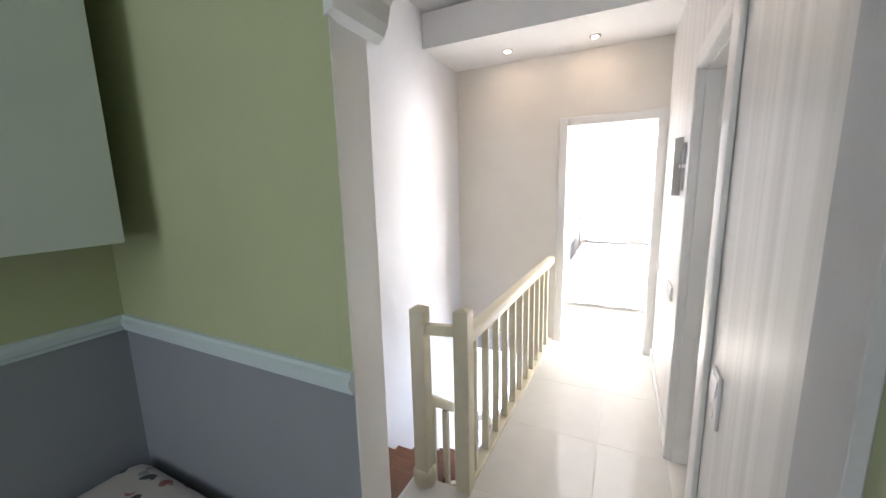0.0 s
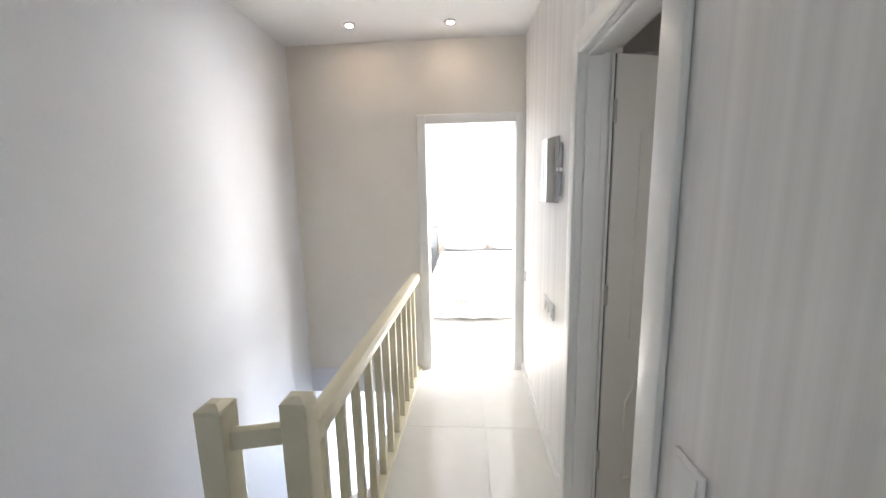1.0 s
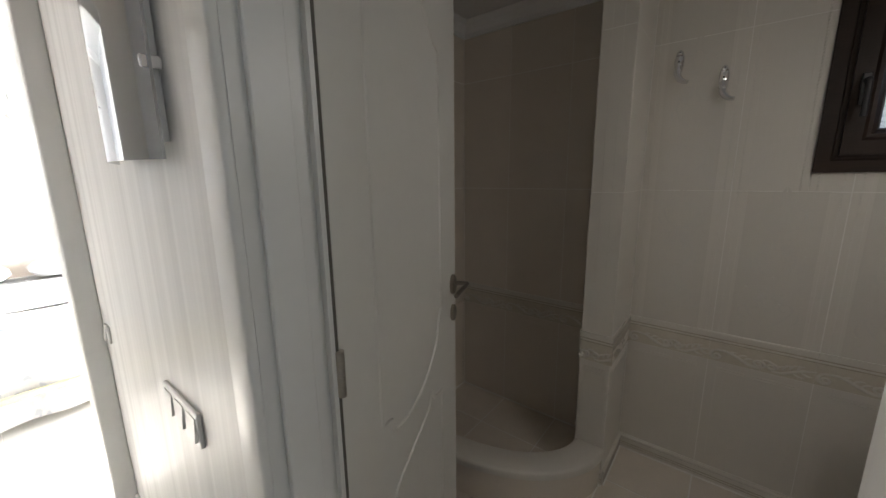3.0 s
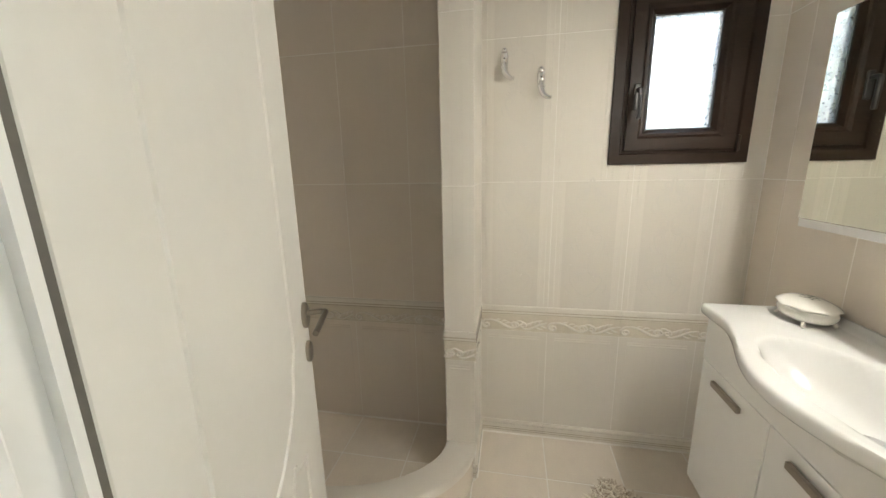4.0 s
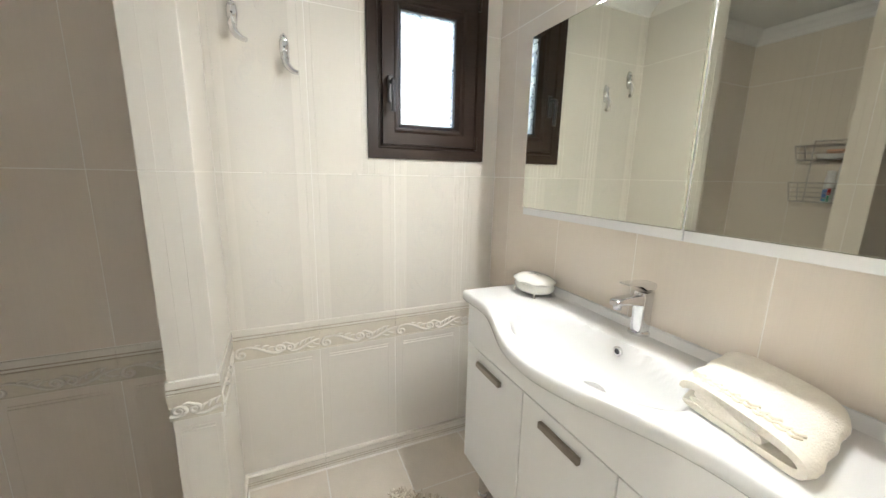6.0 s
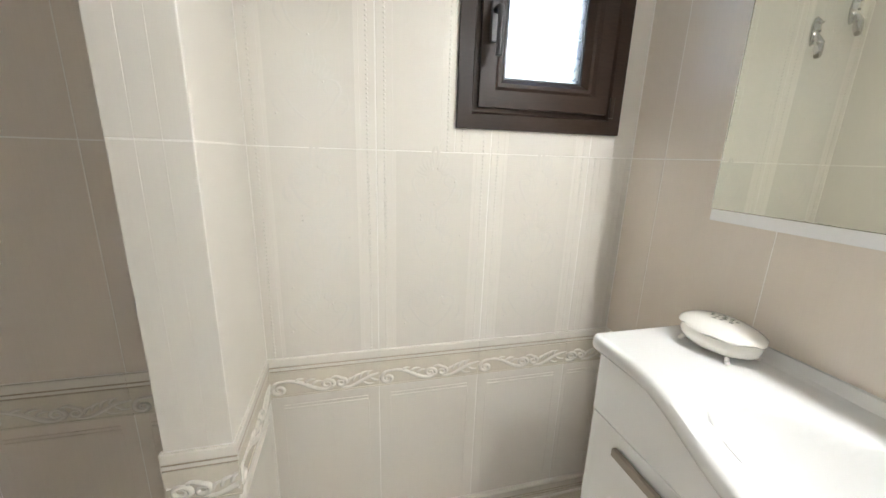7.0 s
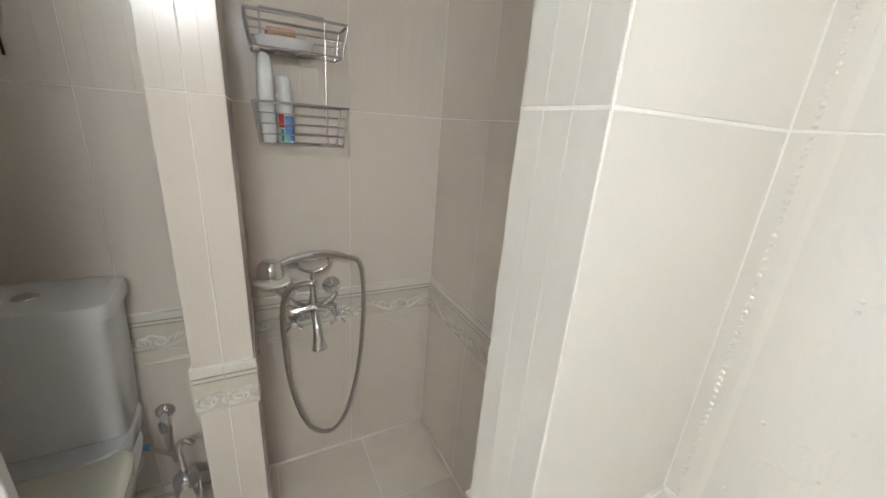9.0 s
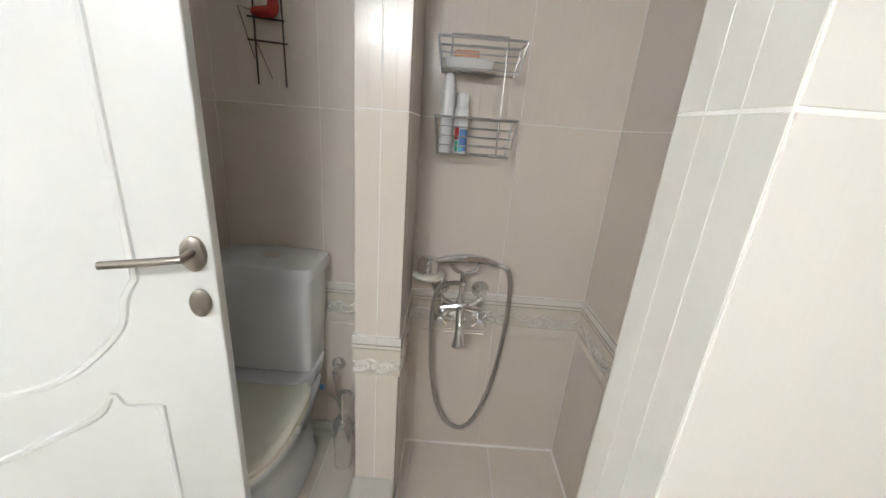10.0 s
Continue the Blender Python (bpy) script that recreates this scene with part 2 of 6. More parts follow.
def turned(bm, at, profile, axis="z", sides=24):
    """A turned solid: profile rows of (radius, distance along the axis)."""
    o = Vector(at)
    rings = []
    for r, h in profile:
        ring = []
        for k in range(sides):
            a = 2 * math.pi * k / sides
            c, s = max(r, 0.0003) * math.cos(a), max(r, 0.0003) * math.sin(a)
            ring.append(o + Vector({"z": (c, s, h), "y": (c, h, -s), "x": (h, c, s)}[axis]))
        rings.append(ring)
    return loft(bm, rings)


def arc(points, count):
    """A smooth line through a few places."""
    pts = [Vector(p) for p in points]
    out = []
    for i in range(len(pts) - 1):
        a, b, c, d = pts[max(i - 1, 0)], pts[i], pts[i + 1], pts[min(i + 2, len(pts) - 1)]
        for k in range(count):
            t = k / count
            out.append(0.5 * ((2 * b) + (c - a) * t + (2 * a - 5 * b + 4 * c - d) * t * t + (3 * b - a - 3 * c + d) * t ** 3))
    return out + [pts[-1]]


# ---- plan ----
XB, XW, YS, YB = 0.160, 1.65, 0.337, 2.462      # bathroom: west, east, south, north faces
HB = 2.155                                       # top of its tiles
XL, YF, YK = -1.81, 3.04, 0.149                   # stair wall, bedroom wall, kids' room wall
HC, HU = 2.595, 2.88                             # low and high hall ceiling
XBS = 0.118                                      # west wall south of the doorway
DOOR_Y0, DOOR_Y1, DOOR_H = 1.055, 1.68, 2.0      # bathroom doorway
BD_X0, BD_X1 = -0.755, -0.07                     # bedroom doorway


def wall(name, boxes, material, label):
    bm = bmesh.new()
    for b in boxes:
        box(bm, *b)
    return solo(name, bm, material, label, "wall", "structure")


# hall
wall("wall_east", [(0, 0.110, YK, DOOR_Y0 - 0.02, -0.1, HU), (0, 0.157, DOOR_Y1 + 0.02, YF, -0.1, HU), (0, 0.157, DOOR_Y0 - 0.02, DOOR_Y1 + 0.02, DOOR_H + 0.02, HU)], M_paper,
     "white satin wallpaper with soft vertical stripes")
wall("wall_stair", [(XL - 0.15, XL, YK + 0.15, YF, -3.0, HU), (XL - 0.15, XL, YF, 4.8, -3.0, -0.2)], M_stairwall, "smooth white painted stairwell wall")
wall("wall_north", [(XL - 0.15, BD_X0 - 0.02, YF, YF + 0.12, 0, HU), (BD_X1 + 0.02, 0.157, YF, YF + 0.12, 0, HU), (BD_X0 - 0.02, BD_X1 + 0.02, YF, YF + 0.12, DOOR_H + 0.0, HU)], M_far,
     "warm beige painted wall round the bedroom door")
wall("wall_stair_north", [(XL, -0.95, YF - 0.012, YF + 0.12, -0.215, 0), (XL - 0.15, -0.935, 4.8, 4.9, -3.0, -0.2)], M_stairwall, "white edge of the floor slab above the descending stairs")
solo("ceiling_low", cube(XL, 0, 2.36, YF, HC, HU - 0.02), M_ceiling, "lowered white ceiling with recessed spotlights", "ceiling", "structure")
solo("ceiling", cube(XL - 0.15, 0.15, YK - 0.1, YF, HU, HU + 0.12), M_ceiling, "plain white hall ceiling", "ceiling", "structure")
# hall floor slab, its tiles laid on it
slab = bmesh.new()
box(slab, -0.93, 0.165, YK - 0.1, YF + 0.12, -0.2, -0.0012)
box(slab, -1.2, -0.93, YK - 0.1, 1.03, -0.2, -0.0012)
floor = solo("floor", slab, M_grout, "polished white porcelain tiles in the hall", "floor", "structure")
PLATES = {}


def plate_mesh(w, h, d, material, bevel=0.0015):
    """A shared tile: its face in the plane n = 0, edges eased, body d deep behind it."""
    key = (round(w, 3), round(h, 3), round(d, 4), material.name)
    if key not in PLATES:
        b = bevel
        rings = [[(b, b, 0), (w - b, b, 0), (w - b, h - b, 0), (b, h - b, 0)], [(0, 0, -b), (w, 0, -b), (w, h, -b), (0, h, -b)], [(0, 0, -d), (w, 0, -d), (w, h, -d), (0, h, -d)]]
        vs = [p for r in rings for p in r]
        fs = [(0, 1, 2, 3)] + [(4 * k + 4 + i, 4 * k + 4 + (i + 1) % 4, 4 * k + (i + 1) % 4, 4 * k + i) for k in (0, 1) for i in range(4)]
        me = bpy.data.meshes.new("tile")
        me.from_pydata(vs, [], fs)
        me.materials.append(material)
        PLATES[key] = me
    return PLATES[key]


def basis(o, u, v):
    u, v, o = Vector(u), Vector(v), Vector(o)
    n = u.cross(v)
    return Matrix(((u.x, v.x, n.x, o.x), (u.y, v.y, n.y, o.y), (u.z, v.z, n.z, o.z), (0, 0, 0, 1)))


def piece(name, me, m, parent):
    ob = new(name, me)
    ob.parent = parent
    ob.matrix_local = WHERE[parent.name].inverted() @ m
    return ob


def cuts(start, end, joint, step):
    """The stretches between start and end that joints leave, given one joint and their spacing."""
    first = joint + math.ceil((start - joint) / step + 1e-6) * step
    marks = [start]
    while first < end - 0.012:
        if first > start + 0.012:
            marks.append(first)
        first += step
    return list(zip(marks, marks[1:] + [end]))


def minus(r, hole):
    """What a rectangle keeps outside a hole."""
    x0, x1, z0, z1 = r
    a, b, c, d = hole
    if b <= x0 or a >= x1 or d <= z0 or c >= z1:
        return [r]
    out = []
    if x0 < a: out.append((x0, a, z0, z1))
    if b < x1: out.append((b, x1, z0, z1))
    if z0 < c: out.append((max(x0, a), min(x1, b), z0, c))
    if d < z1: out.append((max(x0, a), min(x1, b), d, z1))
    return out


def lay_floor(parent, xs, ys, z, material, keep, gap=0.0025, depth=0.009):
    for x0, x1 in xs:
        for y0, y1 in ys:
            if keep((x0 + x1) / 2, (y0 + y1) / 2):
                w, h = x1 - x0 - gap, y1 - y0 - gap
                if min(w, h) > 0.01:
                    piece("tile", plate_mesh(w, h, depth, material), basis((x0 + gap / 2, y0 + gap / 2, z), (1, 0, 0), (0, 1, 0)), parent)


lay_floor(floor, cuts(-0.93, 0.0, -0.352, 0.6), cuts(YK - 0.1, YF + 0.12, 1.66, 0.6), 0, M_hall_tile, lambda x, y: True)
lay_floor(floor, [(-1.2, -0.93)], cuts(YK - 0.1, 1.03, 1.66, 0.6), 0, M_hall_tile, lambda x, y: True)

# casings and doorway linings
def casing(name, plane, a0, a1, h, width, axis, side, label, near=None):
    """A moulded architrave round an opening: two legs and a head, stepped in section."""
    t = thing(name, (plane, a0, 0) if axis == "y" else (a0, plane, 0), label, "door casing", "structure")
    for nm, lo, hi, z0, z1 in (("left_leg", a0 - (near or width), a0, 0, h + width), ("right_leg", a1, a1 + width, 0, h + width), ("head", a0, a1, h, h + width)):
        bm = bmesh.new()
        p0, p1 = plane + side * 0.0005, plane + side * 0.019
        zz1 = h + width if nm != "head" else z1
        if axis == "y":
            box(bm, p0, p1, lo + 0.0005, hi - 0.0005, z0, zz1, 0.007, 3)
        else:
            box(bm, lo + 0.0005, hi - 0.0005, p0, p1, z0, zz1, 0.007, 3)
        part("casing_" + nm, bm, M_trim, t, smooth=True)
    return t


casing("door_casing_bath", 0, DOOR_Y0, DOOR_Y1, DOOR_H, 0.078, "y", -1, "white lacquered architrave round the bathroom doorway", 0.104)
casing("door_casing_bedroom", YF, BD_X0, BD_X1, DOOR_H - 0.01, 0.072, "x", -1, "white lacquered architrave round the bedroom doorway")
lin = thing("door_lining_bath", (0.08, DOOR_Y0, 0), "white door lining with a rebate", "door frame", "structure")
part("jamb", cube(-0.004, 0.111, DOOR_Y1, DOOR_Y1 + 0.02, 0, DOOR_H), M_trim, lin)
part("jamb", cube(-0.004, 0.111, DOOR_Y0 - 0.02, DOOR_Y0, 0, DOOR_H), M_trim, lin)
part("head_jamb", cube(-0.004, 0.111, DOOR_Y0 - 0.02, DOOR_Y1 + 0.02, DOOR_H, DOOR_H + 0.02), M_trim, lin)
part("stop", cube(0.02, 0.079, DOOR_Y1 - 0.012, DOOR_Y1, 0, DOOR_H - 0.012, 0.002, 1), M_trim, lin)
part("stop", cube(0.02, 0.079, DOOR_Y0, DOOR_Y0 + 0.012, 0, DOOR_H - 0.012, 0.002, 1), M_trim, lin)
part("stop", cube(0.02, 0.079, DOOR_Y0, DOOR_Y1, DOOR_H - 0.012, DOOR_H, 0.002, 1), M_trim, lin)
lin2 = thing("door_lining_bedroom", (BD_X0, YF, 0), "white door lining of the bedroom doorway", "door frame", "structure")
part("jamb", cube(BD_X0 - 0.02, BD_X0, YF - 0.004, YF + 0.124, 0, DOOR_H - 0.01), M_trim, lin2)
part("jamb", cube(BD_X1, BD_X1 + 0.02, YF - 0.004, YF + 0.124, 0, DOOR_H - 0.01), M_trim, lin2)
part("head_jamb", cube(BD_X0 - 0.02, BD_X1 + 0.02, YF - 0.004, YF + 0.124, DOOR_H - 0.01, DOOR_H + 0.005), M_trim, lin2)

part("hinge_strip", cube(0.1112, 0.1198, 1.6665, 1.699, 0.0, 1.99), M_trim, lin)
# dark strip that fills the gap between lining and door leaf
part("gasket", cube(0.1200, 0.1262, 1.6665, 1.699, 0.0, 1.99), M_gap, lin, "dark strip filling the gap beside the hinges")

# bathroom door, standing open into the bathroom
DOOR_TURN = 16.0
door = thing("door_1", (0.129, 1.672, 0), "white panelled door standing open into the bathroom", "door", "structure", turn=DOOR_TURN)
DW, DT = 0.60, 0.038


def ridge(bm, pts, width, height, closed=False):
    """A low rounded moulding in the plane y = 0 (u along x, up along z), standing out towards -y."""
    p = [Vector((a, 0, c)) for a, c in pts]
    n = len(p)
    rows = []
    for i in range(n):
        d = (p[(i + 1) % n if closed else min(i + 1, n - 1)] - p[(i - 1) % n if closed else max(i - 1, 0)]).normalized()
        s = Vector((d.z, 0, -d.x)) * width / 2
        rows.append([p[i] + s, p[i] + s * 0.55 + Vector((0, -height, 0)), p[i] - s * 0.55 + Vector((0, -height, 0)), p[i] - s])
    vs = [[bm.verts.new(q) for q in r] for r in rows]
    for i in range(n if closed else n - 1):
        a, b = vs[i], vs[(i + 1) % n]
        for k in range(3):
            bm.faces.new((a[k], a[k + 1], b[k + 1], b[k]))


part("door_leaf", cube(0.002, DW, 0.0, DT, 0.008, 1.992, 0.002, 1), M_door, door, local=True)
U0, U1 = 0.13, 0.475
top = [(U0, 1.70)] + [(U0 + 0.012, 1.715), (U0 + 0.03, 1.722), (U0 + 0.05, 1.745)]
top += [(q.x, q.z) for q in arc([(U0 + 0.05, 0, 1.745), (U0 + 0.105, 0, 1.80), (0.3025, 0, 1.815), (U1 - 0.105, 0, 1.80), (U1 - 0.05, 0, 1.745)], 5)]
top += [(U1 - 0.03, 1.722), (U1 - 0.012, 1.715), (U1, 1.70)]
low = [(q.x, q.z) for q in arc([(U1, 0, 1.0), (U1 - 0.02, 0, 0.965), (U1 - 0.04, 0, 0.90), (U1 - 0.12, 0, 0.82), (U1 - 0.21, 0, 0.785), (U0 + 0.055, 0, 0.79), (U0 + 0.04, 0, 0.825), (U0, 0, 0.83)], 5)]
bm = bmesh.new()
ridge(bm, top + low, 0.014, 0.004, True)
part("panel_moulding", bm, M_door, door, local=True, smooth=True)
bm = bmesh.new()
lower = [(q.x, q.z) for q in arc([(U0, 0, 0.53), (U0 + 0.03, 0, 0.58), (U0 + 0.06, 0, 0.63), (U0 + 0.14, 0, 0.67), (U0 + 0.24, 0, 0.72), (U0 + 0.27, 0, 0.765), (U0 + 0.29, 0, 0.735), (U1, 0, 0.73)], 5)]
ridge(bm, lower + [(U1, 0.14), (U0, 0.14)], 0.014, 0.004, True)
part("panel_moulding", bm, M_door, door, local=True, smooth=True)
for z in (0.27, 1.04, 1.78):
    part("hinge", turned(bmesh.new(), (-0.004, -0.006, z - 0.045), [(0.0, 0), (0.008, 0.001), (0.008, 0.044), (0.0065, 0.045), (0.008, 0.046), (0.008, 0.089), (0.0, 0.09)], "z", 12), M_steel, door, "steel door hinge", local=True, smooth=True)
for z, r in ((1.045, 0.026), (0.95, 0.022)):
    bm = turned(bmesh.new(), (DW - 0.030, -0.010, z), [(0.0, 0.0), (r * 0.85, 0.0), (r, 0.003), (r, 0.010)], "y", 20)
    bmesh.ops.scale(bm, vec=(0.8, 1, 1.25), space=Matrix.Translation((-(DW - 0.030), 0, -z)), verts=bm.verts)
    part("rosette", bm, M_nickel, door, "satin nickel rosette", local=True, smooth=True)
bm = bmesh.new()
tube(bm, arc([(DW - 0.030, -0.008, 1.05), (DW - 0.030, -0.042, 1.052), (DW - 0.032, -0.049, 1.052), (DW - 0.040, -0.053, 1.052), (DW - 0.142, -0.055, 1.046)], 4), 0.0068, 10)
part("handle", bm, M_nickel, door, "satin nickel lever handle", local=True, smooth=True)
bm = bmesh.new()
oval = [(0.1002 + 0.0083 * math.cos(q), (1.1567 if q < math.pi else 0.9633) + 0.0083 * math.sin(q)) for q in [math.pi * k / 10 for k in range(11)] + [math.pi * (1.0001 + k / 10) for k in range(11)]]
loft(bm, [[(x, DOOR_Y0 + d, z) for x, z in oval] for d in (-0.001, 0.002)])
bmesh.ops.recalc_face_normals(bm, faces=bm.faces)
strike = part("strike_plate", bm, M_steel, lin, "steel strike plate")
for z in (0.972, 1.150):
    part("screw", turned(bmesh.new(), (0.1, DOOR_Y0 + 0.0018, z), [(0, 0), (0.004, 0), (0.0035, 0.001), (0, 0.0012)], "y", 10), M_chrome, strike, smooth=True)
bm = bmesh.new()
box(bm, 0.0965, 0.1045, DOOR_Y0 + 0.0018, DOOR_Y0 + 0.0026, 1.074, 1.106)
part("latch_hole", bm, M_brass, strike)
# white skirting along the hall
for y0, y1 in ((0.29, DOOR_Y0 - 0.106), (DOOR_Y1 + 0.080, YF - 0.022)):
    bm = cube(-0.012, 0.0005, y0, y1, 0, 0.07, 0.003, 2)
    solo("baseboard", bm, M_trim, "low white skirting board", "skirting", "structure")
# bathroom shell
def shell(name, boxes, label):
    bm = bmesh.new()
    for b in boxes:
        box(bm, *b)
    return solo(name, bm, M_grout, label, "wall", "structure")


G = 0.0007
WIN = (0.413, 0.937, 1.383, 2.095)
w_e = shell("wall_bath_east", [(XW + G, XW + 0.25, YS - 0.15, WIN[0], 0, 2.3), (XW + G, XW + 0.25, WIN[1], YB + 0.15, 0, 2.3), (XW + G, XW + 0.25, WIN[0], WIN[1], 0, WIN[2]), (XW + G, XW + 0.25, WIN[0], WIN[1], WIN[3], 2.3)], "cream relief tiles on the window wall")
w_n = shell("wall_bath_north", [(XB - 0.01, XW + G, YB + G, YB + 0.15, 0, 2.3)], "beige tiles behind toilet and shower")
w_s = shell("wall_bath_south", [(XBS - 0.01, XW + G, YS - 0.15, YS - G, 0, 2.3)], "beige tiles behind the washbasin")
w_w = shell("wall_bath_west", [(0.110, XBS - 0.002, YS - 0.15, DOOR_Y0 - 0.02, 0, 2.3), (0.157, XB - 0.002, DOOR_Y1 + 0.02, YB + 0.15, 0, 2.3), (0.157, XB - 0.002, DOOR_Y0 - 0.02, DOOR_Y1 + 0.02, DOOR_H + 0.02, 2.3)], "beige tiles beside the bathroom door")
P1 = (1.325, XW, 1.48, 1.607)
P2 = (0.885, 1.012, 2.125, YB)
w_p1 = shell("wall_shower_stub_east", [(P1[0] + G, XW + G, P1[2] + G, P1[3] - G, 0, 2.3)], "short tiled stub wall beside the shower")
w_p2 = shell("wall_shower_stub_north", [(P2[0] + G, P2[1] - G, P2[2] + G, YB + G, 0, 2.3)], "short tiled stub wall between toilet and shower")
solo("ceiling_bath", cube(0.11, XW + 0.01, YS - 0.01, YB + 0.01, 2.235, 2.34), M_ceiling, "plain white bathroom ceiling", "ceiling", "structure")
bfloor = solo("floor_bath", cube(0.10, XW + 0.25, YS - 0.15, YB + 0.15, -0.2, -0.0008), M_grout, "beige ceramic floor tiles with pale joints", "floor", "structure")
lay_floor(bfloor, cuts(0.10, XW, 1.372, 0.331), cuts(YS, YB, 1.158, 0.331), 0, M_floor_tile, lambda x, y: True, 0.0042)
# tile relief: profiles, scrolls, beads and ridges, shared between alike pieces
ROWS = ((0.075, 0.587), (0.717, 1.316), (1.316, 1.916), (1.916, HB))
STRIPS = {}


def strip_mesh(w, profile, material, key, grooves):
    """A moulded strip: section rows of (out, up), drawn along u."""
    k = (key, round(w, 3))
    if k not in STRIPS:
        n = len(profile)
        vs = [(u, z, o) for u in (0, w) for o, z in profile]
        fs = [(i, i + n, i + n + 1, i + 1) for i in range(n - 1)] + [tuple(range(n)), tuple(reversed(range(n, 2 * n)))]
        me = bpy.data.meshes.new(key)
        me.from_pydata(vs, [], fs)
        me.materials.append(material)
        me.materials.append(M_groove)
        # groove faces get the darker tan colour
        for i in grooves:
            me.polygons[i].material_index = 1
        STRIPS[k] = me
    return STRIPS[k]


CAP = [(-0.006, 0), (0.0035, 0.0), (0.0025, 0.0006), (0.0025, 0.0036), (0.0045, 0.0042), (0.0045, 0.0128), (0.0025, 0.0134), (0.0025, 0.0164), (0.0045, 0.0170), (0.0055, 0.021), (0.0055, 0.038), (0.0042, 0.0415), (-0.006, 0.042)]
BASE = [(-0.006, 0), (0.009, 0.0), (0.009, 0.0190), (0.007, 0.0196), (0.007, 0.0228), (0.009, 0.0234), (0.009, 0.0300), (0.007, 0.0306), (0.007, 0.0338), (0.009, 0.0344), (0.0094, 0.0570), (0.0125, 0.0600), (0.0138, 0.0645), (0.0128, 0.0690), (0.0095, 0.0725), (-0.006, 0.0745)]
CAULK_BASE = [(0.0085, 0), (0.0150, 0.0), (0.0125, 0.0022), (0.0105, 0.0052), (0.0085, 0.0056)]
CAULK_BARE = [(-0.001, 0), (0.0070, 0.0), (0.0035, 0.0022), (0.0014, 0.0062), (-0.001, 0.0066)]


def spiral(cx, cy, r, start, turns, count=18):
    """A curl running inward."""
    return [(cx + r * (1 - 0.78 * k / count) * math.cos(start + turns * 2 * math.pi * k / count), cy + r * (1 - 0.78 * k / count) * math.sin(start + turns * 2 * math.pi * k / count)) for k in range(count + 1)]


def stroke(bm, pts, r0, r1, lift=1.25):
    """A rounded relief stroke in the plane of a tile, swelling in the middle."""
    n = len(pts)
    p = [Vector((a, b, 0)) for a, b in pts]
    rows = []
    for k in range(n):
        d = (p[min(k + 1, n - 1)] - p[max(k - 1, 0)]).normalized()
        s = Vector((-d.y, d.x, 0))
        r = r0 + (r1 - r0) * math.sin(math.pi * min(1, 0.12 + 0.88 * k / (n - 1)))
        rows.append([bm.verts.new(p[k] + s * (r * q) + Vector((0, 0, r * lift * h - 0.0002))) for q, h in ((-1, 0), (-0.65, 0.7), (0, 1), (0.65, 0.7), (1, 0))])
    for a, b in zip(rows, rows[1:]):
        for q in range(4):
            bm.faces.new((a[q], b[q], b[q + 1], a[q + 1]))


def smooth2(pts, k=5):
    return [(q.x, q.y) for q in arc([(a, b, 0) for a, b in pts], k)]


def scroll_mesh(w):
    """A listello: a flat tile with a running vine of curls and leaves, cut to the width."""
    k = ("scroll", round(w, 3))
    if k not in STRIPS:
        bm = bmesh.new()
        # two S-shaped stems with curled ends, acanthus leaves between them
        stroke(bm, smooth2([(0.028, 0.064), (0.055, 0.067), (0.085, 0.056), (0.112, 0.038), (0.140, 0.022), (0.166, 0.021), (0.183, 0.034)]) + spiral(0.164, 0.040, 0.0195, -0.3, 1.4), 0.0025, 0.0078)
        stroke(bm, smooth2([(0.034, 0.068), (0.016, 0.060), (0.007, 0.042)]) + spiral(0.026, 0.034, 0.0195, 2.8, 1.35), 0.0025, 0.0070)
        stroke(bm, smooth2([(0.176, 0.062), (0.190, 0.066), (0.206, 0.056)]) + spiral(0.205, 0.039, 0.0175, 1.4, -1.35), 0.0025, 0.0066)
        stroke(bm, smooth2([(0.205, 0.018), (0.232, 0.017), (0.258, 0.030), (0.290, 0.050), (0.318, 0.060), (0.336, 0.062)]), 0.002, 0.0070)
        for x, y, g in ((0.066, 0.066, 0.9), (0.096, 0.060, 1.0), (0.118, 0.050, 0.9)):
            stroke(bm, smooth2([(x, y - 0.010), (x + 0.016 * g, y + 0.004), (x + 0.034 * g, y + 0.004)]), 0.0012, 0.0050)
        for x, y, g in ((0.222, 0.030, 1.0), (0.240, 0.038, 1.1), (0.260, 0.046, 1.1), (0.282, 0.054, 0.9)):
            stroke(bm, smooth2([(x, y), (x + 0.006 * g, y + 0.018 * g), (x + 0.024 * g, y + 0.027 * g)]), 0.0015, 0.0054)
        for x, y in ((0.268, 0.032), (0.292, 0.044)):
            stroke(bm, smooth2([(x, y), (x + 0.018, y - 0.012), (x + 0.036, y - 0.012)]), 0.0012, 0.0050)
        for v in bm.verts:
            v.co.y = 0.006 + 0.82 * (v.co.y - 0.012)
        if w < 0.2:
            for v in bm.verts:
                v.co.x -= 0.139
            bmesh.ops.bisect_plane(bm, geom=list(bm.verts) + list(bm.edges) + list(bm.faces), plane_co=(0.002, 0, 0), plane_no=(-1, 0, 0), clear_outer=True)
        if w < 0.329:
            bmesh.ops.bisect_plane(bm, geom=list(bm.verts) + list(bm.edges) + list(bm.faces), plane_co=(w - 0.002, 0, 0), plane_no=(1, 0, 0), clear_outer=True)
        for f in bm.faces:
            f.smooth = True
        for y0, y1, d in ((0.0, 0.085, 0.0005), (0.0, 0.004, 0.003), (0.0605, 0.085, 0.0035)):
            box(bm, 0, w, y0, y1, -0.006, d)
        me = bpy.data.meshes.new("listello")
        bm.to_mesh(me)
        bm.free()
        me.materials.append(M_relief)
        me.materials.append(M_listello)
        for p in me.polygons:
            p.material_index = 0 if p.use_smooth else 1
        STRIPS[k] = me
    return STRIPS[k]


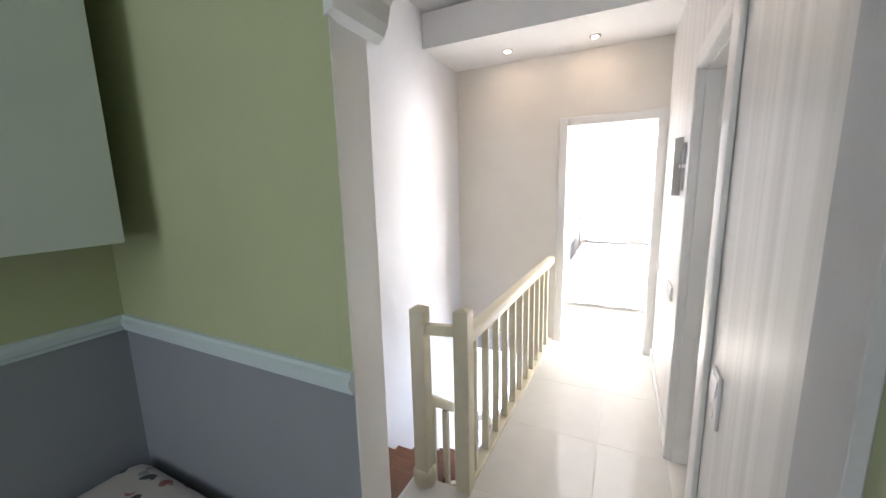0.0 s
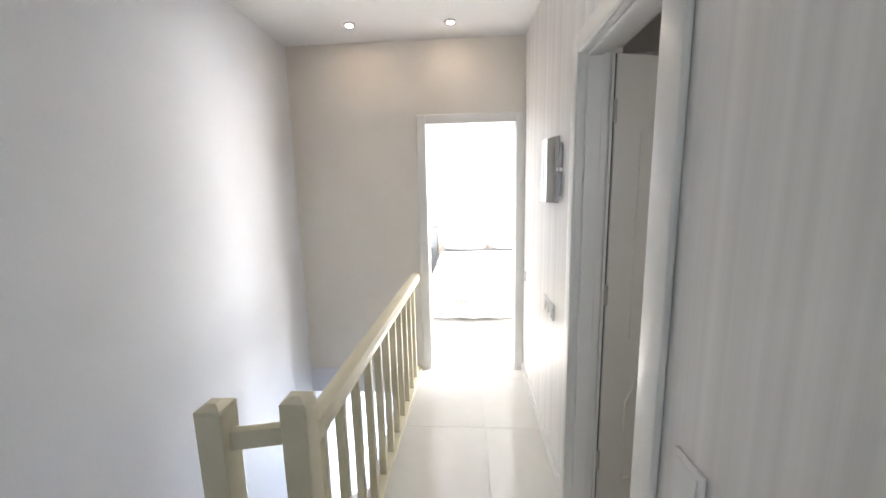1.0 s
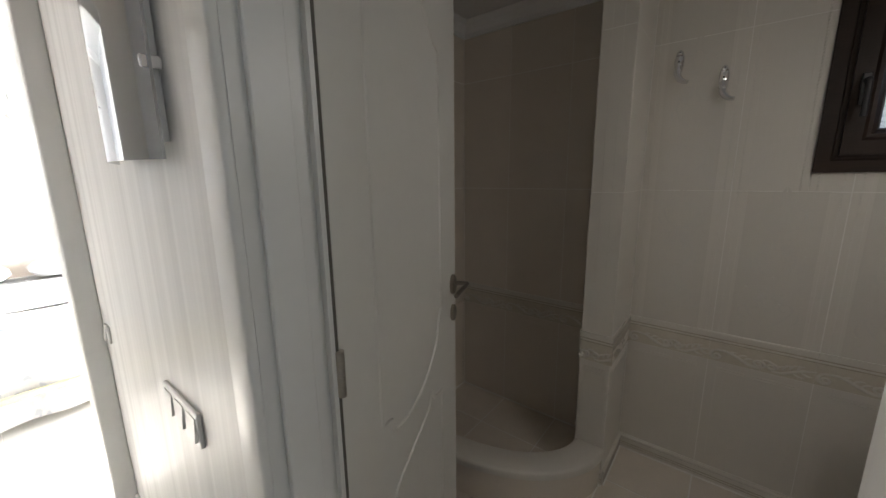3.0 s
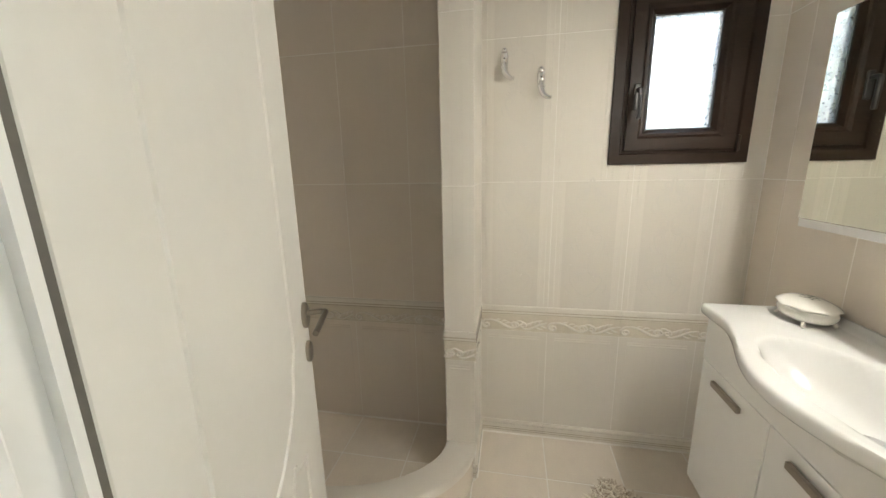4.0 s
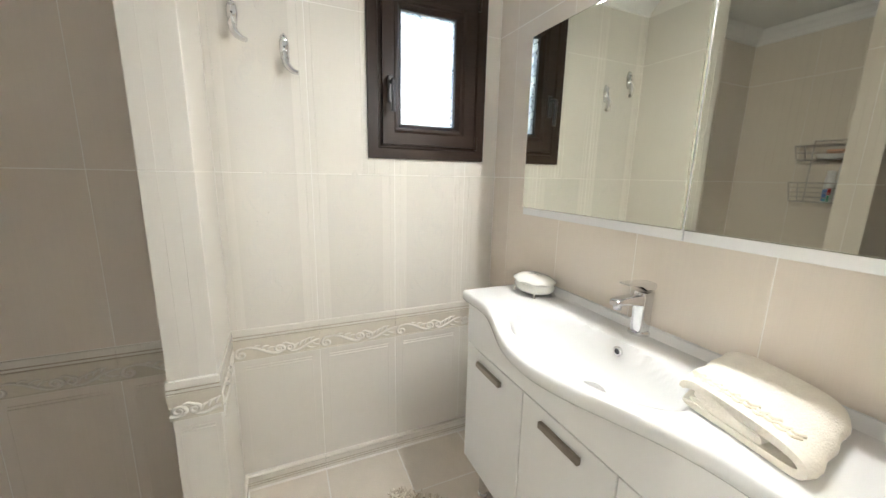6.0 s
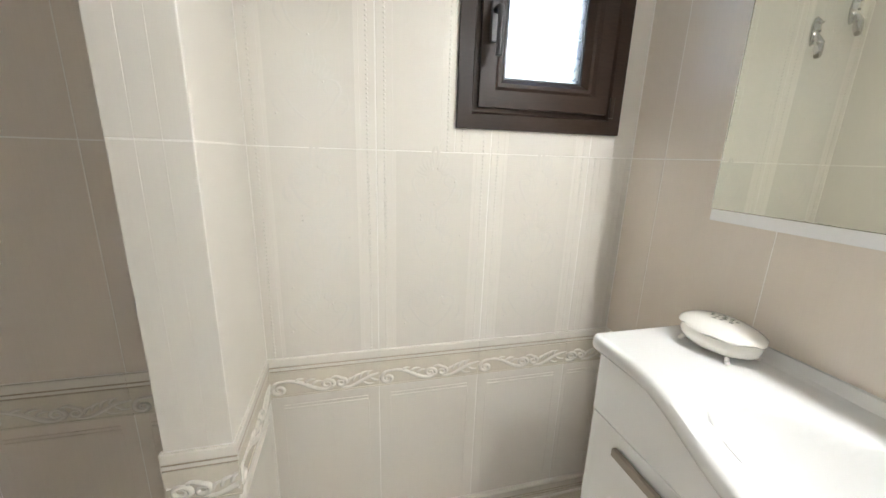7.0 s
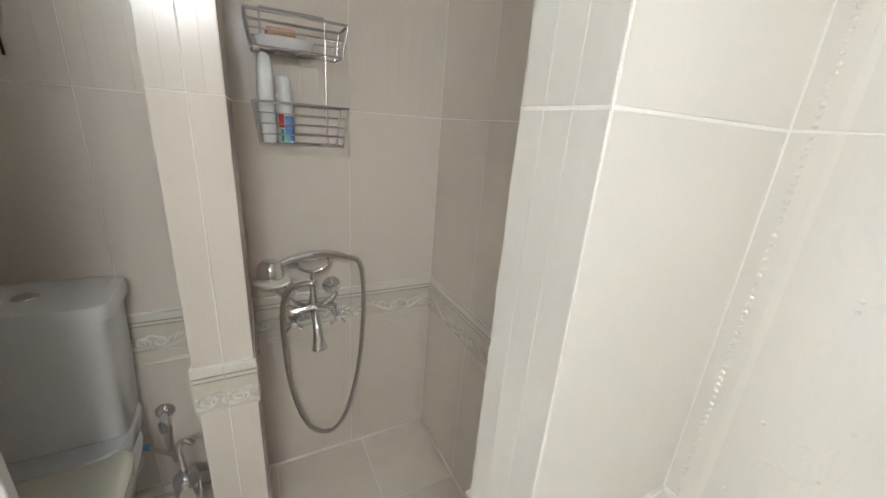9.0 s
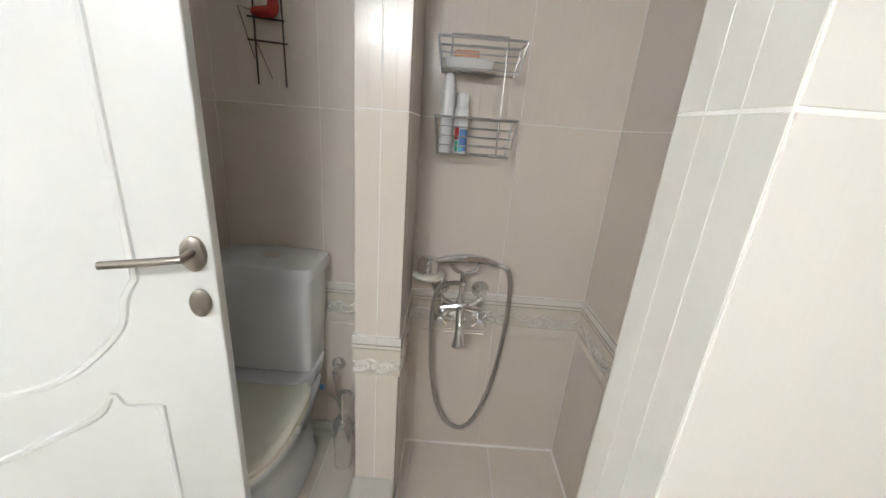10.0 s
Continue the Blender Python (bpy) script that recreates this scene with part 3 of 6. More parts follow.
def lines_mesh(key, w, h, rects, material):
    """Thin raised lines on a tile."""
    k = (key, round(w, 3), round(h, 3), material.name)
    if k not in STRIPS:
        bm = bmesh.new()
        for x0, x1, y0, y1, d in rects:
            vs = [bm.verts.new(p) for p in ((x0, y0, -0.0005), (x1, y0, -0.0005), (x1, y1, -0.0005), (x0, y1, -0.0005))]
            e = min(x1 - x0, y1 - y0) * 0.3
            ws = [bm.verts.new(p) for p in ((x0 + e, y0 + e, d), (x1 - e, y0 + e, d), (x1 - e, y1 - e, d), (x0 + e, y1 - e, d))]
            bm.faces.new(ws)
            for i in range(4):
                bm.faces.new((vs[i], vs[(i + 1) % 4], ws[(i + 1) % 4], ws[i]))
        me = bpy.data.meshes.new(key)
        bm.to_mesh(me)
        bm.free()
        me.materials.append(material)
        STRIPS[k] = me
    return STRIPS[k]


M_bead = surface("cream_bead_glaze", (0.79, 0.755, 0.69), 0.2, var=0.01, fine=60, bump=0.0)


def bead_mesh(h, key="bead_row"):
    """A row of small glazed domes up the side of a decor tile."""
    k = (key, round(h, 3))
    if k not in STRIPS:
        vs, fs = [], []
        n = int(h / 0.0112)
        for i in range(n):
            c, r = (i + 0.5) * h / n, 0.0036
            b = len(vs)
            for q, z in ((1.0, -0.0004), (0.88, 0.0012), (0.5, 0.0021)):
                vs += [(q * r * math.cos(t), c + q * r * math.sin(t), z) for t in [math.pi / 4 * e for e in range(8)]]
            vs.append((0, c, 0.0024))
            for e in range(8):
                f = (e + 1) % 8
                fs += [(b + e, b + f, b + 8 + f, b + 8 + e), (b + 8 + e, b + 8 + f, b + 16 + f, b + 16 + e), (b + 16 + e, b + 16 + f, b + 24)]
        me = bpy.data.meshes.new(key)
        me.from_pydata(vs, [], fs)
        me.shade_smooth()
        me.materials.append(M_bead)
        STRIPS[k] = me
    return STRIPS[k]


def damask_mesh(flip):
    """A faint raised damask motif: mirrored curls and leaves up the middle of a tile."""
    k = ("damask", flip)
    if k not in STRIPS:
        bm = bmesh.new()
        for s in (1, -1):
            def put(pts, a, b):
                stroke(bm, [(s * x, y) for x, y in pts], a, 0.95 * b, 0.07)
            for y0, g in ((0.0, 1.0), (0.20, 0.8), (0.37, 0.9)):
                put(smooth2([(0.004, y0), (0.04, y0 + 0.03), (0.07 * g, y0 + 0.075)]) + spiral(0.048 * g, y0 + 0.085, 0.024 * g, -0.2, 1.2), 0.002, 0.006)
                put(smooth2([(0.006, y0 + 0.06), (0.02, y0 + 0.10), (0.012, y0 + 0.14)]) + spiral(0.027, y0 + 0.145, 0.016, 3.0, -1.1), 0.002, 0.005)
                for i in range(5):
                    a, r = 0.25 + 0.28 * i, 0.062 - 0.004 * i
                    put(smooth2([(0.004 + 0.012 * math.cos(a), y0 + 0.105 + 0.012 * math.sin(a)), (0.5 * r * math.cos(a) + 0.006, y0 + 0.10 + 0.5 * r * math.sin(a)), (r * math.cos(a) + 0.004, y0 + 0.108 + r * math.sin(a))], 3), 0.001, 0.0075)
                put(smooth2([(0.07 * g, y0 + 0.02), (0.09 * g, y0 + 0.045), (0.085 * g, y0 + 0.08)]), 0.001, 0.006)
                put(smooth2([(0.003, y0 + 0.13), (0.008, y0 + 0.16), (0.002, y0 + 0.185)]), 0.001, 0.006)
        for x, y in ((0.0, 0.205), (-0.075, 0.155), (0.03, 0.10), (0.082, 0.295), (-0.04, 0.345), (-0.04, 0.358), (0.06, 0.455), (-0.085, 0.02), (0.0, 0.39)):
            vs = [bm.verts.new((x + r * 0.0032 * math.cos(a), y + r * 0.0032 * math.sin(a), z)) for r, z in ((1.0, 0.0), (0.72, 0.0015)) for a in [math.pi / 4 * q for q in range(8)]]
            for q in range(8):
                bm.faces.new((vs[q], vs[(q + 1) % 8], vs[8 + (q + 1) % 8], vs[8 + q]))
            bm.faces.new(vs[8:])
        for f in bm.faces:
            f.smooth = True
        me = bpy.data.meshes.new("damask_relief")
        bm.to_mesh(me)
        bm.free()
        me.materials.append(M_damask)
        STRIPS[k] = me
    return STRIPS[k]


def field_mesh(w, h):
    """The slightly raised glossier middle of a decor tile."""
    k = ("field", round(w, 3), round(h, 3))
    if k not in STRIPS:
        e, d = 0.001, 0.00014
        vs = [(0, 0, -0.001), (w, 0, -0.001), (w, h, -0.001), (0, h, -0.001), (e, e, d), (w - e, e, d), (w - e, h - e, d), (e, h - e, d)]
        me = bpy.data.meshes.new("tile_field")
        me.from_pydata(vs, [], [(4, 5, 6, 7)] + [(i, (i + 1) % 4, 4 + (i + 1) % 4, 4 + i) for i in range(4)])
        me.materials.append(M_field)
        STRIPS[k] = me
    return STRIPS[k]


def clad(parent, o, u, length, joint, material, holes=(), style="plain", ext=(0.0, 0.0), base=True):
    """Tiles a wall face: o is its left foot as seen from the room, u the way to the right."""
    o, u = Vector(o), Vector(u)
    up = Vector((0, 0, 1))
    spans = cuts(0, length, joint, 0.331)
    joint_half = 0.0008 if material is M_decor else 0.0004
    for row, (z0, z1) in enumerate(ROWS):
        z0 = z0 if base or row else 0.0
        for a, b in spans:
            rects = [(a + joint_half, b - joint_half, z0 + 0.001, z1 - 0.001)]
            for hole in holes:
                rects = [q for r in rects for q in minus(r, hole)]
            whole = len(rects) == 1 and rects[0][1] - rects[0][0] > b - a - 0.01
            for x0, x1, c, d in rects:
                w, h = x1 - x0, d - c
                if w < 0.012 or h < 0.012:
                    continue
                at = basis(o + u * x0 + up * c, u, up)
                piece("tile", plate_mesh(w, h, 0.0065, material), at, parent)
                if row == 0 and w > 0.09 and whole:
                    i = 0.035 if w > 0.2 else 0.018
                    piece("tile_moulding", lines_mesh("tile_moulding", w, h, [(i, w - i, h - 0.031, h - 0.027, 0.0024), (i, w - i, h - 0.043, h - 0.038, 0.0028), (i - 0.003, i, 0.05, h - 0.05, 0.0006), (w - i, w - i + 0.003, 0.05, h - 0.05, 0.0006)], material), at, parent)
                if style == "ridged" and row >= 1:
                    lines = [(w * q - 0.0012, w * q + 0.0012, 0, h, 0.0005) for q in (0.32, 0.64)]
                    piece("tile_ridges", lines_mesh("tile_reeding", w, h, lines, material), at, parent)
                if style == "upper" and row >= 2:
                    n = max(2, round(w / 0.0425))
                    piece("tile_ridges", lines_mesh("tile_ridges", w, h, [(w * q / n - 0.0012, w * q / n + 0.0012, 0, h, 0.0005) for q in range(1, n)], material), at, parent)
                if style == "decor" and row >= 1:
                    for e in (0.022, w - 0.022):
                        if w > 0.1:
                            piece("bead_row", bead_mesh(h), basis(o + u * (x0 + e) + up * c, u, up), parent)
                            piece("tile_line", lines_mesh("tile_line", 0.01, h, [(-0.0008, 0.0008, 0, h, 0.0005)], material), basis(o + u * (x0 + (0.042 if e < 0.1 else w - 0.042)) + up * c, u, up), parent)
                    if w > 0.25:
                        piece("tile_field", field_mesh(w - 0.104, h), basis(o + u * (x0 + 0.052) + up * c, u, up), parent)
                    if w > 0.25 and h > 0.5:
                        piece("damask_relief", damask_mesh(0), basis(o + u * ((x0 + x1) / 2) + up * (c + 0.06) + u.cross(up) * 0.00014, u, up), parent)
    for a, b in spans:
        rects = [(a, b, 0.01, 0.5)]
        for hole in holes:
            rects = [q for r in rects for q in minus(r, (hole[0], hole[1], hole[2], hole[3]))]
        for x0, x1, c, d in rects:
            if x1 - x0 < 0.012 or d - c < 0.3:
                continue
            a2, b2 = x0 - (ext[0] if x0 < 0.001 else 0), x1 + (ext[1] if x1 > length - 0.001 else 0)
            w = b2 - a2 - 0.001
            piece("listello", scroll_mesh(w), basis(o + u * a2 + up * 0.588, u, up), parent)
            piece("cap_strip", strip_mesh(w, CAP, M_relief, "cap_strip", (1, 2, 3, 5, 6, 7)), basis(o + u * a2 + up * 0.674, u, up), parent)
            piece("caulk_line", strip_mesh(w, CAULK_BASE if base else CAULK_BARE, M_grout, "caulk_line" if base else "caulk_bare", ()), basis(o + u * a2 + up * 0.0005, u, up), parent)
            if base:
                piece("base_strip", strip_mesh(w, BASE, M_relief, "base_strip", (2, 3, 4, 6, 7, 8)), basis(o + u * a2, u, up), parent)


clad(w_e, (XW, P1[2], 0), (0, -1, 0), P1[2] - YS, P1[2] - 1.158, M_decor, [(P1[2] - WIN[1], P1[2] - WIN[0], WIN[2], WIN[3])], "decor")
clad(w_e, (XW, YB, 0), (0, -1, 0), YB - P1[3], 0.304, M_tile, base=False)
clad(w_n, (XB, YB, 0), (1, 0, 0), P2[0] - XB, 0.69 - XB, M_tile, style="upper")
clad(w_n, (P2[1], YB, 0), (1, 0, 0), XW - P2[1], 1.33 - P2[1], M_tile, style="upper", base=False)
clad(w_s, (XW, YS, 0), (-1, 0, 0), XW - XBS, 0.331 * 0.4, M_tile)
clad(w_w, (XBS, YS, 0), (0, 1, 0), DOOR_Y0 - 0.02 - YS, 0.2, M_tile)
clad(w_w, (XB, DOOR_Y1 + 0.02, 0), (0, 1, 0), YB - DOOR_Y1 - 0.02, 2.36 - DOOR_Y1 - 0.02, M_tile)
piece("tile", plate_mesh(DOOR_Y1 - DOOR_Y0 + 0.04, HB - DOOR_H - 0.02, 0.0065, M_tile), basis((XB, DOOR_Y0 - 0.02, DOOR_H + 0.02), (0, 1, 0), (0, 0, 1)), w_w)
clad(w_p1, (P1[0], P1[3], 0), (0, -1, 0), P1[3] - P1[2], 0.0, M_decor, style="ridged", ext=(0.006, 0.006))
clad(w_p1, (P1[0], P1[2], 0), (1, 0, 0), XW - P1[0], 0.0, M_decor)
clad(w_p1, (XW, P1[3], 0), (-1, 0, 0), XW - P1[0], 0.0, M_tile, base=False)
clad(w_p2, (P2[0], P2[2], 0), (1, 0, 0), P2[1] - P2[0], 9, M_tile, style="upper", ext=(0.006, 0.006))
clad(w_p2, (P2[1], P2[2], 0), (0, 1, 0), YB - P2[2], 9, M_tile, base=False)
clad(w_p2, (P2[0], YB, 0), (0, -1, 0), YB - P2[2], 9, M_tile)
# plaster cornice
def cornice(name, pts, z, label):
    prof = ((0.0, 0.0), (0.008, 0.0), (0.012, 0.02), (0.030, 0.040), (0.045, 0.052), (0.060, 0.075), (0.0, 0.08))
    t = thing(name, (pts[0][0], pts[0][1], z), label, "cornice", "structure")
    for (x0, y0, x1, y1, nx, ny) in pts:
        part("cornice_length", loft(bmesh.new(), [[(x + nx * o, y + ny * o, z + h) for o, h in prof] for x, y in ((x0, y0), (x1, y1))]), M_ceiling, t)


cornice("cornice_bath", [(XB, YB, XW, YB, 0, -1), (XW, YS, XW, YB, -1, 0), (XBS, YS, XW, YS, 0, 1), (XB, YS, XB, YB, 1, 0)], HB, "white moulded plaster cornice above the tiles")
# curved shower kerb, rounded on top
def kerb(r0x, r0y, r1x, r1y, z0, z1, count=28):
    rings = []
    for k in range(count + 1):
        a = math.pi / 2 * k / count
        c, s = math.sin(a), math.cos(a)
        o = lambda q: (1.325 - (r0x + (r1x - r0x) * q) * c, 2.125 - (r0y + (r1y - r0y) * q) * s)
        rings.append([(*o(q), z) for q, z in ((0, z0), (0, z1 - 0.012), (0.04, z1 - 0.004), (0.1, z1), (0.9, z1), (0.96, z1 - 0.004), (1, z1 - 0.012), (1, z0))])
    return loft(bmesh.new(), rings)


kb = thing("shower_kerb", (1.1, 1.7, 0), "curved cream kerb edging the tiled shower floor", "shower kerb")
part("kerb_body", kerb(0.432, 0.637, 0.33, 0.533, 0.0, 0.150), M_tile, kb, smooth=True)
part("kerb_cap", kerb(0.445, 0.650, 0.313, 0.518, 0.150, 0.185), M_decor, kb, "smooth cream cap of the kerb", smooth=True)

# bedroom, kids' room and stairs as closed rooms
# added out of view: keeps direct sun off the bathroom window
solo("wall_sun_block", cube(3.1, 3.25, -1.0, 2.5, -0.2, 3.3), M_white, "unseen wall added outside the bathroom window to block the sun", "wall", "structure")
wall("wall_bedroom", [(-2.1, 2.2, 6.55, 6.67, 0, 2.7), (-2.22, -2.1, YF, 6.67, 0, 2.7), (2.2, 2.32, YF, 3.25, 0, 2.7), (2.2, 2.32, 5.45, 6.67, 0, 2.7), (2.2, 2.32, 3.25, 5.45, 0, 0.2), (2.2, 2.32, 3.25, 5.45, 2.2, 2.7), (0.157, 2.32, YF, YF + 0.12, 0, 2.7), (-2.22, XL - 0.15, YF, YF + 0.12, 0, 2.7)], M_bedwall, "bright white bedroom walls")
solo("ceiling_bedroom", cube(-2.22, 2.32, YF + 0.12, 6.67, 2.7, 2.8), M_ceiling, "plain white bedroom ceiling", "ceiling", "structure")
bedfloor = solo("floor_bedroom", cube(-2.22, 2.32, YF + 0.12, 6.67, -0.2, -0.0012), M_grout, "pale polished bedroom floor tiles", "floor", "structure")
lay_floor(bedfloor, cuts(-2.1, 2.2, -0.352, 0.6), cuts(YF + 0.12, 6.55, 1.66, 0.6), 0, M_hall_tile, lambda x, y: True)
XK = -1.79
wall("wall_kids_room", [(XK - 0.15, XK, -3.1, YK + 0.15, 1.07, 2.9), (XK, -0.84, YK, YK + 0.15, 1.07, 2.9), (0.0005, 0.15, -3.1, YK - 0.001, 1.07, 2.9), (XK - 0.15, 0.15, -3.2, -3.1, 0, 2.9), (-0.812, 0.0, YK, YK + 0.15, 2.16, 2.9)], M_green, "pale yellow-green painted wall above the rail")
wall("wall_kids_room_lower", [(XK - 0.15, XK, -3.1, YK + 0.15, 0, 1.07), (XK, -0.84, YK, YK + 0.15, 0, 1.07), (0.0005, 0.15, -3.1, YK - 0.001, 0, 1.07)], M_grey, "blue-grey painted wall below the rail")
solo("ceiling_kids_room", cube(XK - 0.15, 0.15, -3.2, YK - 0.1, 2.88, 3.0), M_ceiling, "plain white ceiling of the kids' room", "ceiling", "structure")
solo("floor_kids_room", cube(XK - 0.15, 0.165, -3.2, YK - 0.1, -0.2, 0.0), M_hall_tile, "pale floor of the kids' room", "floor", "structure")
wall("wall_stair_south", [(XL - 0.15, -0.93, YK + 0.0, YK + 0.15, -3.0, 0)], M_stairwall, "white wall under the landing")
wall("wall_stair_east", [(-0.97, -0.935, 1.03, YF, -3.0, -0.012), (-0.97, -0.935, YF, 4.8, -3.0, -0.2)], M_stairwall, "white inner wall of the stairwell")
solo("floor_stair", cube(XL - 0.15, -0.93, YK, 4.9, -3.1, -3.0), M_wood, "brown wooden floor at the foot of the stairs", "floor", "structure")
# ---- bathroom things ----
# window
def frosted(name):
    m, nt, p = nodes_of(name)
    pos = nt.nodes.new("ShaderNodeNewGeometry").outputs["Position"]
    n = noise_node(nt, pos, 70, 5, 0.7)
    p.inputs["Transmission Weight"].default_value = 1.0
    p.inputs["Base Color"].default_value = (0.46, 0.48, 0.52, 1)
    nt.links.new(ranged(nt, n, 0.15, 0.5), p.inputs["Roughness"])
    b = nt.nodes.new("ShaderNodeBump")
    b.inputs["Strength"].default_value, b.inputs["Distance"].default_value = 0.9, 0.004
    nt.links.new(n, b.inputs["Height"])
    nt.links.new(b.outputs[0], p.inputs["Normal"])
    return m


M_frost = frosted("frosted_glass")


def frame_bars(y0, y1, z0, z1, w, x0, x1, steps):
    """The four bars of a frame, mitred, with a stepped section."""
    out = []
    sec = [(x1, 0.0), (x0, 0.0)] + steps + [(x1, w)]
    corners = [(y0, z0, 1, 1), (y1, z0, -1, 1), (y1, z1, -1, -1), (y0, z1, 1, -1)]
    for i in range(4):
        a, b = corners[i], corners[(i + 1) % 4]
        rings = [[(x, c[0] + c[2] * d, c[1] + c[3] * d) for x, d in sec] for c in (a, b)]
        out.append(loft(bmesh.new(), rings))
    return out


win = thing("window_1", (XW, 0.675, WIN[2]), "small dark brown wood-grain window with frosted glass", "window", "structure")
for bm in frame_bars(WIN[0], WIN[1], WIN[2], WIN[3], 0.072, XW - 0.012, XW + 0.10, [(XW - 0.012, 0.040), (XW - 0.004, 0.046), (XW - 0.004, 0.064), (XW + 0.004, 0.072)]):
    part("window_frame", bm, M_walnut, win)
for bm in frame_bars(WIN[0] + 0.058, WIN[1] - 0.058, WIN[2] + 0.058, WIN[3] - 0.058, 0.082, XW - 0.020, XW + 0.05, [(XW - 0.020, 0.046), (XW - 0.012, 0.056), (XW - 0.012, 0.066), (XW + 0.012, 0.082)]):
    part("sash", bm, M_walnut, win)
for bm in frame_bars(WIN[0] + 0.136, WIN[1] - 0.136, WIN[2] + 0.136, WIN[3] - 0.136, 0.007, XW + 0.008, XW + 0.03, [(XW + 0.008, 0.007)]):
    part("gasket", bm, M_black, win)
part("pane", cube(XW + 0.018, XW + 0.024, WIN[0] + 0.137, WIN[1] - 0.137, WIN[2] + 0.137, WIN[3] - 0.137), M_frost, win, "rippled frosted glass pane")
hd = part("window_handle", cube(XW - 0.036, XW - 0.026, 0.838, 0.862, 1.60, 1.70, 0.004, 2), M_black, win, "dark window handle")
bm = tube(bmesh.new(), arc([(XW - 0.034, 0.850, 1.675), (XW - 0.066, 0.850, 1.672), (XW - 0.072, 0.850, 1.655), (XW - 0.070, 0.849, 1.56)], 5), 0.0085, 10)
part("lever", bm, M_black, hd, smooth=True)
for z in (1.46, 2.02):
    part("window_hinge", turned(bmesh.new(), (XW - 0.030, 0.462, z - 0.03), [(0, 0), (0.007, 0.001), (0.007, 0.059), (0, 0.06)], "z", 10), M_walnut, win, smooth=True)

# cloak hooks on the window wall
def wall_hook(at):
    x, y, z = at
    t = thing("wall_hook", at, "curved chrome wall hook on the cream tiles", "hook", group="chrome hooks on the window wall")
    bm = turned(bmesh.new(), (x - 0.002, y, z), [(0, -0.013), (0.008, -0.012), (0.015, -0.007), (0.0185, 0.0), (0.0185, 0.004), (0, 0.005)], "x", 20)
    bmesh.ops.scale(bm, vec=(1, 0.95, 2.45), space=Matrix.Translation((-x, -y, -z)), verts=bm.verts)
    part("back_plate", bm, M_chrome, t, smooth=True)
    pts = arc([(x - 0.012, y, z - 0.020), (x - 0.022, y, z - 0.040), (x - 0.026, y - 0.003, z - 0.058), (x - 0.034, y - 0.012, z - 0.074), (x - 0.044, y - 0.026, z - 0.086), (x - 0.050, y - 0.040, z - 0.090)], 5)
    part("horn", tube(bmesh.new(), pts, 0.008, 12, True, [0.008 + 0.0050 * math.sin(math.pi * min(1.0, 0.15 + k / 26)) for k in range(26)]), M_chrome, t, smooth=True)
    part("collar", turned(bmesh.new(), (x - 0.020, y, z - 0.046), [(0, 0), (0.015, 0.002), (0.0165, 0.006), (0.015, 0.010), (0, 0.012)], "z", 16), M_chrome, t, smooth=True)
    part("ridge", turned(bmesh.new(), (x - 0.0095, y, z + 0.022), [(0, 0), (0.012, 0.001), (0.013, 0.003), (0.012, 0.005), (0, 0.006)], "z", 14), M_chrome, t, smooth=True)
    for dz, dx in ((0.034, 0.0085), (-0.002, 0.0160)):
        part("screw", turned(bmesh.new(), (x - dx, y, z + dz), [(0, -0.002), (0.0032, -0.001), (0.0032, 0.004), (0, 0.004)], "x", 10), M_black, t, "dark screw head")


wall_hook((XW - 0.003, 1.383, 1.835))
wall_hook((XW - 0.003, 1.228, 1.752))

# washstand: cabinet, ceramic basin, tap
VX0, VX1, VM = 0.262, 1.318, 0.79
van = thing("vanity_cabinet", (VM, 0.5, 0), "white gloss washbasin cabinet with steel bar handles", "bathroom cabinet")
part("body", cube(VX0 + 0.012, VX1 - 0.012, YS + 0.002, 0.612, 0.175, 0.745, 0.003, 1), M_lacquer, van)
for a in (VX0 + 0.012, VX1 - 0.030):
    part("side_panel", cube(a, a + 0.018, YS + 0.002, 0.612, 0.746, 0.868), M_lacquer, van)
for a, b in ((0.947, 1.306), (0.600, 0.943), (0.274, 0.596)):
    d = part("door", cube(a, b, 0.613, 0.634, 0.178, 0.682, 0.003, 2), M_lacquer, van)
    h0 = (a + b) / 2 + (0.005 if b > 1.2 else 0.0)
    bm = cube(h0 - 0.076, h0 + 0.076, 0.639, 0.652, 0.630, 0.650, 0.0012, 1)
    for e in (-0.048, 0.048):
        box(bm, h0 + e - 0.004, h0 + e + 0.004, 0.632, 0.642, 0.636, 0.644)
    part("handle", bm, M_nickel, d, "satin nickel bar handle")
for x, y in ((VX0 + 0.07, 0.57), (VX1 - 0.07, 0.57), (VX0 + 0.07, 0.40), (VX1 - 0.07, 0.40)):
    part("leg", turned(bmesh.new(), (x, y, 0), [(0, 0), (0.021, 0.001), (0.021, 0.014), (0.016, 0.018), (0.016, 0.15), (0.021, 0.158), (0.021, 0.176), (0, 0.177)], "z", 14), M_chrome, van, "round chrome leg", smooth=True)


def front_of(x):
    d = abs(x - VM)
    bulge = 0.5 * (1 + math.cos(math.pi * d / 0.42)) if d < 0.42 else 0.0
    ends = max(0.0, d - (VX1 - VM - 0.012)) / 0.012
    return 0.652 + 0.110 * bulge - 0.009 * ends ** 2.5


UNDER = ((0.008, -0.032), (-0.004, -0.044), (-0.03, -0.058), (-0.07, -0.068), (-0.10, -0.090), (-0.125, -0.130))


def under(o):
    """Height of the rim's underside at a distance o from its front edge."""
    if o >= UNDER[0][0]:
        return 0.893 + UNDER[0][1]
    for (a, p), (b, q) in zip(UNDER, UNDER[1:]):
        if o >= b:
            return 0.893 + p + (q - p) * (a - o) / (a - b)
    return 0.893 + UNDER[-1][1]


